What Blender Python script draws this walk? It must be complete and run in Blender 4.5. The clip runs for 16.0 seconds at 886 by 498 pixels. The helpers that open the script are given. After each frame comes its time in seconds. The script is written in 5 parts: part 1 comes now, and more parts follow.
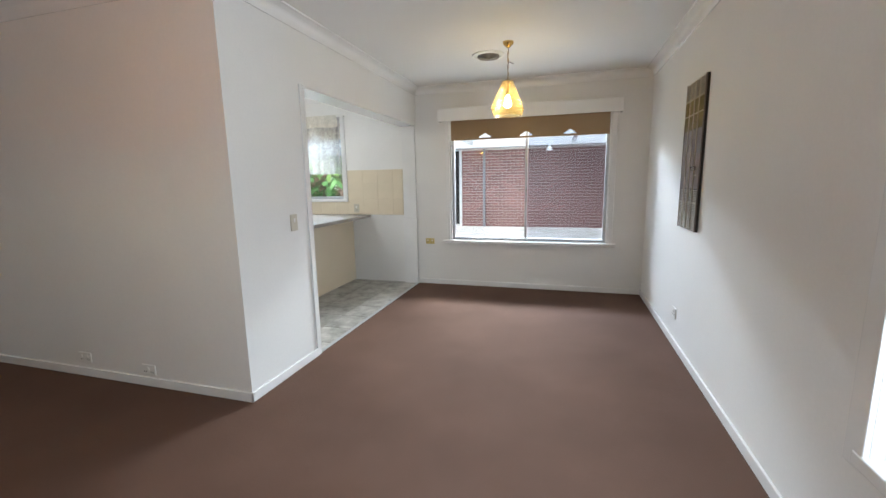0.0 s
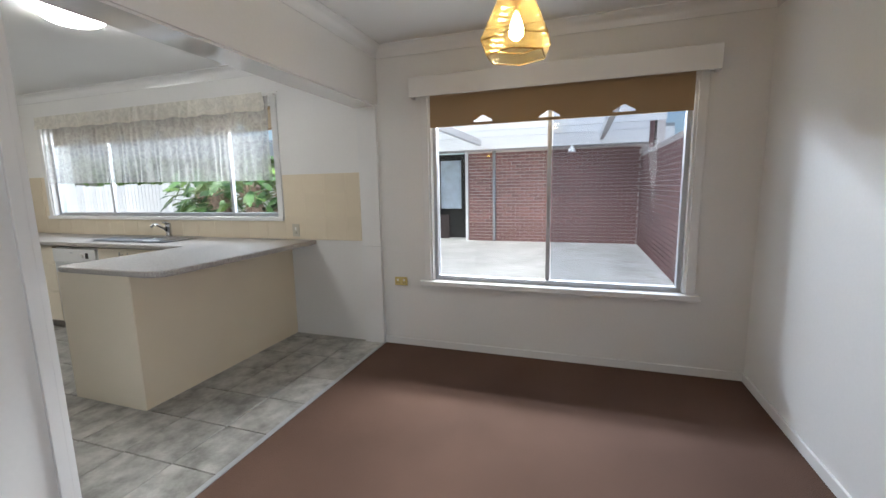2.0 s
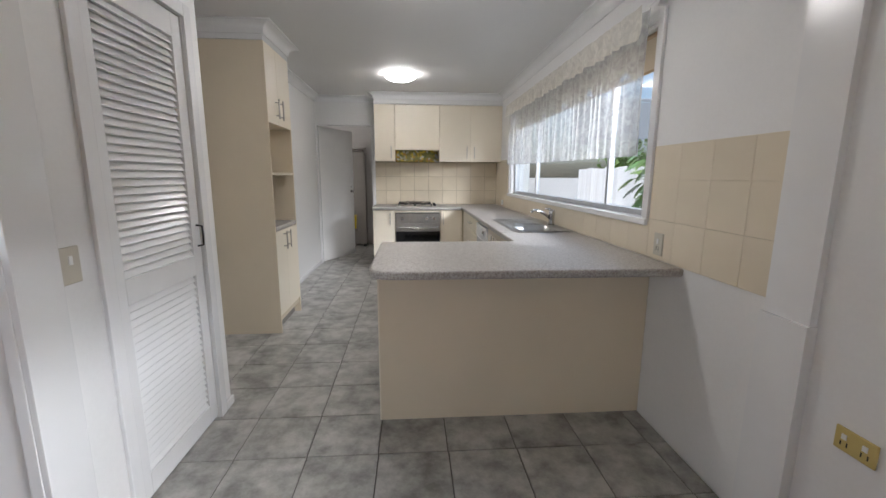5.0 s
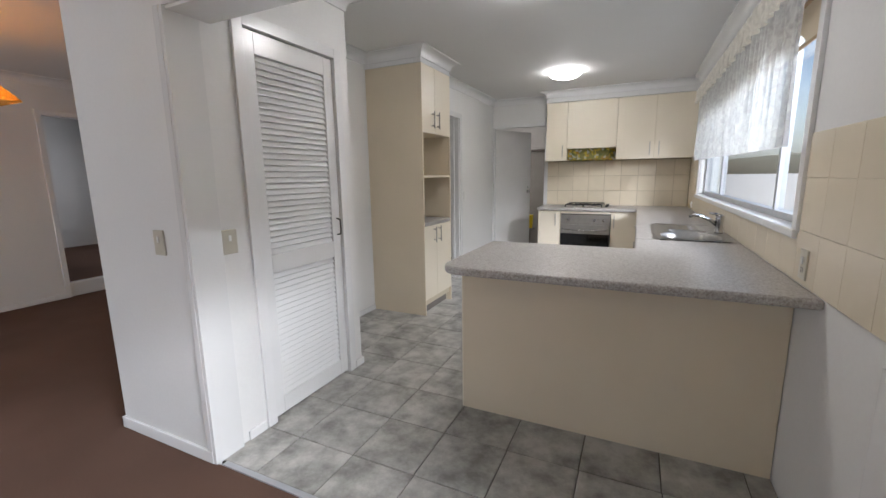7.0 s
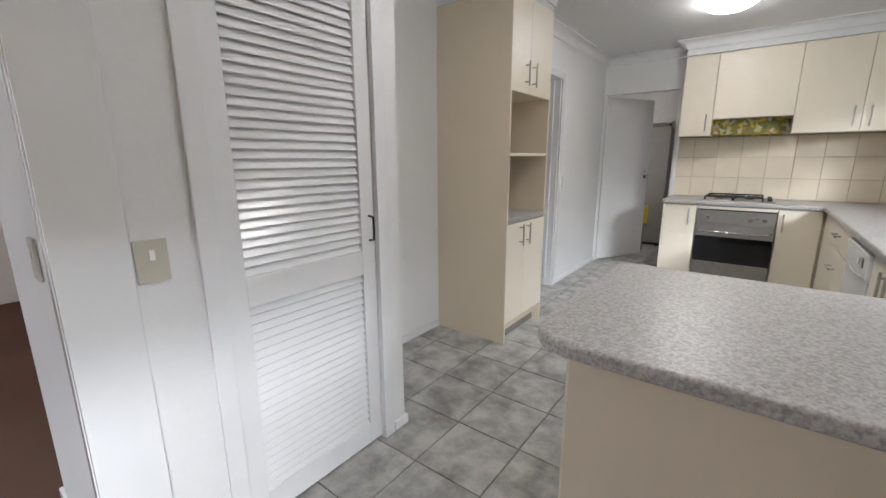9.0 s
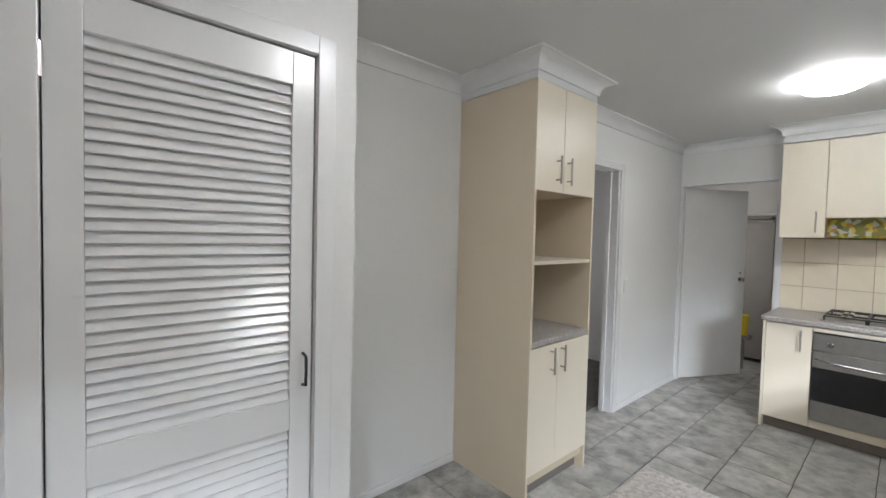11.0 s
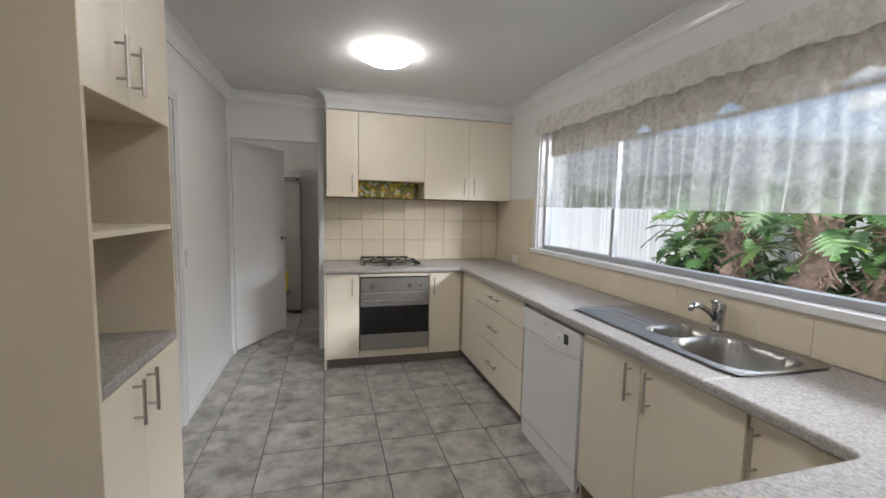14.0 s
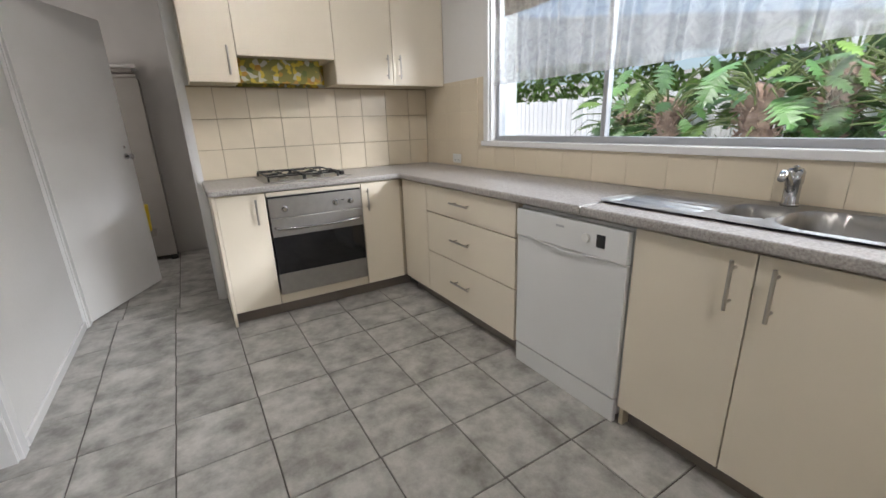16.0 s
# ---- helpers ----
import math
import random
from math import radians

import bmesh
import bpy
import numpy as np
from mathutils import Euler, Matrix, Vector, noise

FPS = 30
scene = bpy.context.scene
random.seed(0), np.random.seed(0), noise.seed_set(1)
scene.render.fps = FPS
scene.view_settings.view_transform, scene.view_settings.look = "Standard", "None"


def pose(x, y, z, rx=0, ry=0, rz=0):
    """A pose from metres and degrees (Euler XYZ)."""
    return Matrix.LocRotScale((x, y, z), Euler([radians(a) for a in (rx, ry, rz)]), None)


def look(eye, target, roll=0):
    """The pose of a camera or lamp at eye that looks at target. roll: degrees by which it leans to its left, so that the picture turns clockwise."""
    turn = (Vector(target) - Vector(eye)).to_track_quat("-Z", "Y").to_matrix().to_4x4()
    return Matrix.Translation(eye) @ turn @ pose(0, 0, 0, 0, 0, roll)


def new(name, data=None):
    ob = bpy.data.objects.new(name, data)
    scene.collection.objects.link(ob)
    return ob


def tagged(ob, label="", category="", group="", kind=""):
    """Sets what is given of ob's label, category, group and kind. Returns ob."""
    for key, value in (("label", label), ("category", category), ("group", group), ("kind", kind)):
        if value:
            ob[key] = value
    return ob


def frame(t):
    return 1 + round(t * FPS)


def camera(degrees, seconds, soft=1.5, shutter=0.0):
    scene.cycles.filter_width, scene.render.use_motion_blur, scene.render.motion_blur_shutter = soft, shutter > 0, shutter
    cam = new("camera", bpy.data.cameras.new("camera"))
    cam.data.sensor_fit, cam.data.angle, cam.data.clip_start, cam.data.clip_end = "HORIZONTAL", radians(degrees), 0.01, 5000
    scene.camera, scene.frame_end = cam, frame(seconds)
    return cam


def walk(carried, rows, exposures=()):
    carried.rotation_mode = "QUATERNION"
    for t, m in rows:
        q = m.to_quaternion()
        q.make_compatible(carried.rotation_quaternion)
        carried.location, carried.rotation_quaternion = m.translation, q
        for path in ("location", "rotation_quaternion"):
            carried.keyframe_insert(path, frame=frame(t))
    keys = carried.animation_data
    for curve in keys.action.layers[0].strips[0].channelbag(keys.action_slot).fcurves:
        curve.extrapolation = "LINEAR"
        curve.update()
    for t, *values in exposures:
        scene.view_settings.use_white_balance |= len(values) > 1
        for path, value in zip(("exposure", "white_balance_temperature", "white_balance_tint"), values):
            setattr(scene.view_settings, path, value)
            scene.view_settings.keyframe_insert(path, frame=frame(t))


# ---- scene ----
cam = camera(94.4, 16.0)
PATH = [
    (0, (0.444, 0.904, 1.33), (-0.115, 2.796, 1.002), -1.0),
    (0.5, (0.405, 1.362, 1.32), (0.185, 3.324, 1.001), -0.3),
    (1, (0.36, 1.835, 1.34), (0.198, 3.809, 1.063), -0.4),
    (1.5, (0.283, 2.305, 1.36), (-0.002, 4.269, 1.11), -0.2),
    (2, (0.226, 2.775, 1.346), (-0.402, 4.651, 1.05), -1.1),
    (2.5, (0.032, 3.193, 1.341), (-0.998, 4.873, 0.999), -0.7),
    (3, (-0.057, 3.573, 1.343), (-1.475, 4.937, 0.982), 0.1),
    (3.5, (-0.136, 3.848, 1.327), (-1.798, 4.895, 0.952), 0.2),
    (4, (-0.205, 4.141, 1.312), (-2.021, 4.885, 0.928), -0.1),
    (4.2, (-0.211, 4.23, 1.314), (-2.073, 4.856, 0.938), 0.0),
    (6.5, (-0.237, 5.274, 1.352), (-2.095, 4.618, 1.009), -0.5),
    (7, (-0.245, 5.309, 1.34), (-2.026, 4.467, 0.991), -0.8),
    (7.5, (-0.424, 5.197, 1.311), (-2.136, 4.23, 0.945), -0.5),
    (8, (-0.659, 5.014, 1.307), (-2.32, 3.963, 0.936), -0.5),
    (8.2, (-0.747, 4.933, 1.303), (-2.39, 3.859, 0.919), -0.3),
    (10.3, (-1.797, 4.81, 1.389), (-3.14, 3.371, 1.037), -0.2),
    (10.5, (-1.827, 4.846, 1.41), (-3.136, 3.361, 1.123), 0.0),
    (11, (-1.82, 4.867, 1.485), (-3.13, 3.356, 1.414), 1.4),
    (11.5, (-1.839, 4.864, 1.526), (-3.335, 3.552, 1.727), 3.0),
    (12, (-1.863, 4.779, 1.551), (-3.62, 3.895, 1.912), 3.0),
    (12.5, (-1.886, 4.579, 1.537), (-3.816, 4.171, 1.866), 2.1),
    (13, (-1.978, 4.431, 1.508), (-3.971, 4.419, 1.671), 1.7),
    (13.5, (-2.142, 4.264, 1.476), (-4.119, 4.57, 1.455), 1.3),
    (14, (-2.317, 4.148, 1.435), (-4.238, 4.671, 1.242), 1.3),
    (14.5, (-2.505, 4.04, 1.397), (-4.405, 4.559, 1.047), 0.8),
    (15, (-2.77, 3.989, 1.354), (-4.643, 4.507, 0.882), 0.4),
    (15.5, (-2.946, 4.029, 1.264), (-4.751, 4.7, 0.728), -0.3),
    (15.8, (-3.081, 4.015, 1.247), (-4.805, 4.852, 0.675), -1.2),
    (16, (-3.156, 4.002, 1.233), (-4.796, 4.988, 0.651), -1.9),
]
walk(cam, [(t, look(eye, target, roll)) for t, eye, target, roll in PATH],
     [(0, 1.0, 6150, 6), (0.5, 0.80, 6200, 8), (2, 0.52, 6300, 9), (3.0, 0.32, 6350, 13), (4.0, 0.34, 6300, 13), (6.5, 0.46, 6300, 13), (8, 0.56, 6300, 13), (10.5, 0.68, 6100, 10), (11.2, 0.56, 6150, 10), (12, 0.32, 6300, 12), (13, 0.36, 6400, 13), (14, 0.32, 6450, 13), (16, 0.56, 6450, 13)])

# ---- world, sun, exposure ----
world = bpy.data.worlds.new("world")
scene.world = world
world.use_nodes = True
wn = world.node_tree.nodes
sky = wn.new("ShaderNodeTexSky")
sky.sky_type, sky.sun_disc = "NISHITA", False
sky.sun_elevation, sky.sun_rotation = radians(66), radians(-160)
sky.air_density, sky.dust_density, sky.ozone_density = 1.0, 3.0, 1.0
wn["Background"].inputs["Strength"].default_value = 0.15
world.node_tree.links.new(sky.outputs["Color"], wn["Background"].inputs["Color"])

sun = new("sun", bpy.data.lights.new("sun", "SUN"))
sun.data.energy, sun.data.angle, sun.data.color = 2.4, radians(12), (1.0, 0.96, 0.9)
sun.matrix_world = look((0, 0, 0), (0.14, 0.38, -0.914))


def area_lamp(name, eye, target, sx, sy, watts, color=(0.93, 0.97, 1.0)):
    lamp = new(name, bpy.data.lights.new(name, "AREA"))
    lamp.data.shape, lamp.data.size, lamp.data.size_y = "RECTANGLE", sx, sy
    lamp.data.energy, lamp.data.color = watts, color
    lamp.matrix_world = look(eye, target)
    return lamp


# area lamps standing in for skylight at the dining, kitchen and living windows
area_lamp("dining_window_skylight", (-0.15, 8.6, 2.88), (-0.25, 5.0, 2.1), 3.4, 0.6, 860)
area_lamp("kitchen_window_skylight", (-3.95, 8.0, 3.0), (-3.95, 5.0, 2.2), 3.6, 0.7, 42)
area_lamp("living_window_skylight", (1.44, 1.5, 1.3), (-1.2, 1.5, 1.0), 1.4, 1.5, 19)
# fill lamp at an added, unseen opening, to brighten the laundry
area_lamp("laundry_fill_lamp", (-7.4, 2.62, 1.5), (-7.4, 4.2, 1.2), 0.95, 0.9, 6.0, (1.0, 0.94, 0.86))
# added fill that keeps the hallway from going black; its source is unseen
area_lamp("hallway_fill_lamp", (-4.62, -2.5, 1.5), (-3.0, -2.6, 1.1), 0.95, 0.9, 7, (0.95, 0.97, 1.0))
# fill light added for the passage beyond the hall doorway
area_lamp("passage_fill_lamp", (-5.0, 0.45, 1.5), (-5.0, 3.2, 1.0), 1.0, 0.9, 5, (1.0, 0.94, 0.90))


# ---- materials ----
def mat(name, color, rough=0.5, metal=0.0, vary=0.06, scale=3.0, fine=0.0, fine_scale=120.0, bump=0.0, bump_scale=150.0, coat=0.0,
        island=0.0, spec=0.5):
    m = bpy.data.materials.new(name)
    m.use_nodes = True
    nt = m.node_tree
    n, l = nt.nodes, nt.links
    b = n["Principled BSDF"]
    b.inputs["Roughness"].default_value, b.inputs["Metallic"].default_value = rough, metal
    b.inputs["Coat Weight"].default_value = coat
    b.inputs["Specular IOR Level"].default_value = spec
    tc = n.new("ShaderNodeTexCoord")
    a = n.new("ShaderNodeTexNoise")
    a.inputs["Scale"].default_value, a.inputs["Detail"].default_value = scale, 5
    l.new(tc.outputs["Object"], a.inputs["Vector"])
    hsv = n.new("ShaderNodeHueSaturation")
    hsv.inputs["Color"].default_value = (*color, 1)
    mr = n.new("ShaderNodeMapRange")
    mr.inputs["From Min"].default_value, mr.inputs["From Max"].default_value = 0.3, 0.7
    mr.inputs["To Min"].default_value, mr.inputs["To Max"].default_value = 1 - vary, 1 + vary
    l.new(a.outputs["Fac"], mr.inputs["Value"])
    value = mr.outputs["Result"]
    if fine:
        f = n.new("ShaderNodeTexNoise")
        f.inputs["Scale"].default_value, f.inputs["Detail"].default_value = fine_scale, 3
        l.new(tc.outputs["Object"], f.inputs["Vector"])
        fr = n.new("ShaderNodeMapRange")
        fr.inputs["From Min"].default_value, fr.inputs["From Max"].default_value = 0.3, 0.7
        fr.inputs["To Min"].default_value, fr.inputs["To Max"].default_value = 1 - fine, 1 + fine
        l.new(f.outputs["Fac"], fr.inputs["Value"])
        mul = n.new("ShaderNodeMath")
        mul.operation = "MULTIPLY"
        l.new(value, mul.inputs[0]), l.new(fr.outputs["Result"], mul.inputs[1])
        value = mul.outputs[0]
    if island:
        oi = n.new("ShaderNodeObjectInfo")
        ir = n.new("ShaderNodeMapRange")
        ir.inputs["To Min"].default_value, ir.inputs["To Max"].default_value = 1 - island, 1 + island
        l.new(oi.outputs["Random"], ir.inputs["Value"])
        mul = n.new("ShaderNodeMath")
        mul.operation = "MULTIPLY"
        l.new(value, mul.inputs[0]), l.new(ir.outputs["Result"], mul.inputs[1])
        value = mul.outputs[0]
    l.new(value, hsv.inputs["Value"])
    l.new(hsv.outputs["Color"], b.inputs["Base Color"])
    if bump:
        bn = n.new("ShaderNodeTexNoise")
        bn.inputs["Scale"].default_value, bn.inputs["Detail"].default_value = bump_scale, 4
        l.new(tc.outputs["Object"], bn.inputs["Vector"])
        bp = n.new("ShaderNodeBump")
        bp.inputs["Strength"].default_value, bp.inputs["Distance"].default_value = bump, 0.004
        l.new(bn.outputs["Fac"], bp.inputs["Height"])
        l.new(bp.outputs["Normal"], b.inputs["Normal"])
    return m


def glow(name, color, strength):
    m = bpy.data.materials.new(name)
    m.use_nodes = True
    b = m.node_tree.nodes["Principled BSDF"]
    b.inputs["Base Color"].default_value = (*color, 1)
    b.inputs["Emission Color"].default_value = (*color, 1)
    b.inputs["Emission Strength"].default_value = strength
    return m


def see_through(name, tint, gloss=0.06, rough=0.02):
    """Thin clear sheet: straight through, with a share of gloss by Fresnel."""
    m = bpy.data.materials.new(name)
    m.use_nodes = True
    n, l = m.node_tree.nodes, m.node_tree.links
    n.remove(n["Principled BSDF"])
    t, g, mix, fr = n.new("ShaderNodeBsdfTransparent"), n.new("ShaderNodeBsdfGlossy"), n.new("ShaderNodeMixShader"), n.new("ShaderNodeLayerWeight")
    pw, ad = n.new("ShaderNodeMath"), n.new("ShaderNodeMath")
    pw.operation, pw.inputs[1].default_value = "POWER", 5.0
    ad.operation, ad.inputs[1].default_value, ad.inputs[2].default_value = "MULTIPLY_ADD", 0.6, gloss * 0.5
    t.inputs["Color"].default_value = (*tint, 1)
    g.inputs["Roughness"].default_value = rough
    fr.inputs["Blend"].default_value = 0.5
    l.new(fr.outputs["Facing"], pw.inputs[0]), l.new(pw.outputs[0], ad.inputs[0]), l.new(ad.outputs[0], mix.inputs[0]), l.new(t.outputs[0], mix.inputs[1]), l.new(g.outputs[0], mix.inputs[2])
    l.new(mix.outputs[0], n["Material Output"].inputs["Surface"])
    return m


def sheer(name, color, open_lo, open_hi, scale, glow_through=0.5):
    """Woven sheer cloth: threads that scatter light, holes between them, in a lace figure."""
    m = bpy.data.materials.new(name)
    m.use_nodes = True
    n, l = m.node_tree.nodes, m.node_tree.links
    n.remove(n["Principled BSDF"])
    tr, df, tl = n.new("ShaderNodeBsdfTransparent"), n.new("ShaderNodeBsdfDiffuse"), n.new("ShaderNodeBsdfTranslucent")
    df.inputs["Color"].default_value = (*color, 1)
    tl.inputs["Color"].default_value = (*[c * glow_through for c in color], 1)
    cloth, mix = n.new("ShaderNodeMixShader"), n.new("ShaderNodeMixShader")
    l.new(df.outputs[0], cloth.inputs[1]), l.new(tl.outputs[0], cloth.inputs[2])
    tc, vo, mr = n.new("ShaderNodeTexCoord"), n.new("ShaderNodeTexVoronoi"), n.new("ShaderNodeMapRange")
    vo.inputs["Scale"].default_value = scale
    l.new(tc.outputs["Object"], vo.inputs["Vector"])
    mr.inputs["From Max"].default_value = 0.7
    mr.inputs["To Min"].default_value, mr.inputs["To Max"].default_value = open_lo, open_hi
    l.new(vo.outputs["Distance"], mr.inputs["Value"])
    # soft figures, a little denser than the ground of the net
    fig, dense, add = n.new("ShaderNodeTexNoise"), n.new("ShaderNodeMapRange"), n.new("ShaderNodeMath")
    fig.inputs["Scale"].default_value, fig.inputs["Detail"].default_value, fig.inputs["Distortion"].default_value = 16.0, 3.0, 1.6
    l.new(tc.outputs["Object"], fig.inputs["Vector"])
    dense.inputs["From Min"].default_value, dense.inputs["From Max"].default_value = 0.35, 0.65
    dense.inputs["To Min"].default_value, dense.inputs["To Max"].default_value = -0.09, 0.09
    l.new(fig.outputs["Fac"], dense.inputs["Value"])
    add.use_clamp = True
    l.new(mr.outputs["Result"], add.inputs[0]), l.new(dense.outputs["Result"], add.inputs[1])
    l.new(add.outputs[0], mix.inputs[0])
    l.new(cloth.outputs[0], mix.inputs[1]), l.new(tr.outputs[0], mix.inputs[2])
    l.new(mix.outputs[0], n["Material Output"].inputs["Surface"])
    return m


def mottled(name, dark, light, scale, rough, bump=0.15, island=0.08, contrast=(0.35, 0.65), speck=0.0):
    """Two-tone clouded surface (glazed floor tile, laminate, concrete)."""
    m = mat(name, light, rough, vary=0.04, scale=scale * 0.35, fine=0.05, fine_scale=scale * 14, bump=bump, bump_scale=scale * 9, island=island)
    n, l = m.node_tree.nodes, m.node_tree.links
    tc, ns, ramp = n.new("ShaderNodeTexCoord"), n.new("ShaderNodeTexNoise"), n.new("ShaderNodeValToRGB")
    ns.noise_dimensions = "4D"
    oi, mul = n.new("ShaderNodeObjectInfo"), n.new("ShaderNodeMath")
    mul.operation, mul.inputs[1].default_value = "MULTIPLY", 40.0
    l.new(oi.outputs["Random"], mul.inputs[0]), l.new(mul.outputs[0], ns.inputs["W"])
    ns.inputs["Scale"].default_value, ns.inputs["Detail"].default_value, ns.inputs["Roughness"].default_value = scale, 8, 0.62
    l.new(tc.outputs["Object"], ns.inputs["Vector"])
    ramp.color_ramp.elements[0].position, ramp.color_ramp.elements[1].position = contrast
    ramp.color_ramp.elements[0].color, ramp.color_ramp.elements[1].color = (*dark, 1), (*light, 1)
    l.new(ns.outputs["Fac"], ramp.inputs["Fac"])
    l.new(ramp.outputs["Color"], n["Hue/Saturation/Value"].inputs["Color"])
    return m


M_WALL = mat("wall_paint", (0.745, 0.74, 0.73), 0.55, vary=0.025, scale=1.3, fine=0.012, fine_scale=60, bump=0.05, bump_scale=220)
M_CEIL = mat("ceiling_paint", (0.74, 0.735, 0.73), 0.7, vary=0.02, scale=0.9, bump=0.04, bump_scale=180)
M_TRIM = mat("gloss_white_paint", (0.78, 0.78, 0.78), 0.22, vary=0.025, scale=4, bump=0.03, bump_scale=60)
M_ENAMEL = mat("high_gloss_white_enamel", (0.76, 0.76, 0.755), 0.07, vary=0.02, scale=3, bump=0.012, bump_scale=25, coat=0.5)
M_DOORP = mat("satin_white_paint", (0.80, 0.795, 0.785), 0.35, vary=0.03, scale=3, bump=0.03, bump_scale=70)
M_CARPET = mat("brown_carpet", (0.128, 0.077, 0.058), 0.95, vary=0.13, scale=1.6, fine=0.3, fine_scale=260, bump=0.9, bump_scale=420, spec=0.1)
M_TILE = mottled("grey_floor_tile", (0.20, 0.195, 0.178), (0.50, 0.488, 0.46), 7.0, 0.36, bump=0.12, island=0.07, contrast=(0.34, 0.62))
M_GROUT = mat("dark_grout", (0.13, 0.12, 0.11), 0.9, vary=0.15, scale=9)
M_BENCH = mottled("speckled_grey_laminate", (0.265, 0.242, 0.225), (0.475, 0.455, 0.435), 115.0, 0.36, bump=0.0, island=0.0, contrast=(0.38, 0.6))
M_CREAM = mat("cream_laminate", (0.81, 0.735, 0.605), 0.38, vary=0.02, scale=2.0, bump=0.02, bump_scale=90)
M_PANEL = mat("beige_laminate_panel", (0.71, 0.618, 0.475), 0.42, vary=0.03, scale=2.0, bump=0.03, bump_scale=90)
M_CARCASS = mat("beige_carcass_board", (0.62, 0.54, 0.40), 0.5, vary=0.03, scale=3)
M_KICK = mat("grey_kickboard", (0.20, 0.175, 0.155), 0.5, vary=0.08, scale=6)
M_SPLASH = mat("cream_wall_tile", (0.72, 0.635, 0.495), 0.22, vary=0.025, scale=5, island=0.02, bump=0.02, bump_scale=25)
M_SGROUT = mat("beige_grout", (0.40, 0.33, 0.23), 0.85, vary=0.1, scale=9)
M_SGROUT2 = mat("cream_grout", (0.69, 0.605, 0.47), 0.85, vary=0.08, scale=9)
M_STEEL = mat("brushed_stainless_steel", (0.40, 0.39, 0.375), 0.34, 1.0, vary=0.05, scale=25, bump=0.04, bump_scale=300)
M_CHROME = mat("chrome", (0.52, 0.52, 0.53), 0.14, 1.0, vary=0.02)
M_NICKEL = mat("satin_nickel", (0.50, 0.47, 0.43), 0.35, 1.0, vary=0.04, scale=30)
M_BLACK = mat("black_enamel", (0.012, 0.012, 0.012), 0.35, vary=0.2, scale=20)
M_OVENGLASS = mat("black_oven_glass", (0.008, 0.008, 0.009), 0.06, vary=0.1, spec=0.6)
M_WHITEAPP = mat("white_appliance_enamel", (0.76, 0.77, 0.77), 0.25, vary=0.02, scale=3)
M_PLASTIC = mat("aged_ivory_plastic", (0.50, 0.465, 0.385), 0.4, vary=0.04, scale=20)
M_WPLASTIC = mat("white_plastic", (0.76, 0.76, 0.74), 0.35, vary=0.02, scale=20)
M_GOLDPL = mat("yellowed_plastic", (0.55, 0.43, 0.16), 0.4, vary=0.05, scale=20)
M_BRASS = mat("brass", (0.62, 0.42, 0.14), 0.25, 1.0, vary=0.08, scale=30)
M_BLIND = mat("tan_holland_blind", (0.34, 0.235, 0.135), 0.85, vary=0.04, scale=2, fine=0.06, fine_scale=400)
# blind tan lightened to imitate the glow of cloth behind bright lace
M_BLIND2 = mat("glow_lightened_holland_blind", (0.52, 0.43, 0.31), 0.85, vary=0.04, scale=2, fine=0.06, fine_scale=400)
M_ALU = mat("grey_aluminium_frame", (0.46, 0.475, 0.50), 0.4, 0.6, vary=0.05, scale=15)
M_BRICK = mat("red_brown_brick", (0.245, 0.130, 0.118), 0.9, vary=0.18, scale=14, fine=0.15, fine_scale=90, bump=0.5, bump_scale=60, island=0.25)
# shaded copy of the brick
M_SHADEBRICK = mat("shade_darkened_brick", (0.06, 0.042, 0.04), 0.9, vary=0.2, scale=12, bump=0.5, bump_scale=60)
M_MORTAR = mat("grey_mortar", (0.60, 0.54, 0.51), 0.95, vary=0.12, scale=12, bump=0.4, bump_scale=90)
M_CONC = mottled("pale_concrete", (0.42, 0.41, 0.39), (0.60, 0.59, 0.56), 2.5, 0.9, bump=0.3, island=0.0)
M_HBROWN = mat("brown_heater_enamel", (0.21, 0.17, 0.15), 0.35, 0.3, vary=0.06, scale=8)
M_HAMBER = mat("olive_gold_heater_panel", (0.19, 0.14, 0.025), 0.5, 0.0, vary=0.15, scale=12)
# near-black of the heater casing, also painted as shade inside the garage
M_CASING_SHADE = mat("dark_casing_and_shade", (0.018, 0.016, 0.014), 0.6, vary=0.1)
M_HBAR = mat("champagne_metal_strip", (0.60, 0.54, 0.44), 0.35, 0.5, vary=0.05, scale=20)
M_LEAF = mat("glossy_green_leaf", (0.095, 0.20, 0.055), 0.4, vary=0.25, scale=6, island=0.45)
M_LEAFL = mat("light_green_leaf", (0.15, 0.25, 0.05), 0.45, vary=0.25, scale=4, island=0.4)
M_STEM = mat("green_stem", (0.16, 0.2, 0.07), 0.6, vary=0.2, scale=10)
M_TRUNK = mat("shaggy_brown_trunk", (0.36, 0.245, 0.19), 0.95, vary=0.35, scale=18, bump=0.8, bump_scale=30)
M_FENCE = mat("white_painted_palings", (0.84, 0.83, 0.82), 0.7, vary=0.06, scale=5, island=0.1)
M_GREYROOF = mat("grey_metal_roofing", (0.26, 0.28, 0.30), 0.5, vary=0.08, scale=2)
M_GLASS = see_through("window_glass", (0.93, 0.96, 0.97), 0.05)
M_SCREEN = see_through("grey_insect_mesh", (0.77, 0.79, 0.83), 0.01, 0.5)
M_OYSTER = glow("lit_opal_diffuser", (1.0, 0.975, 0.93), 29.0)
M_BULB = glow("lit_bulb", (1.0, 0.84, 0.55), 80.0)
M_BULB2 = glow("lit_warm_bulb", (1.0, 0.76, 0.47), 190.0)


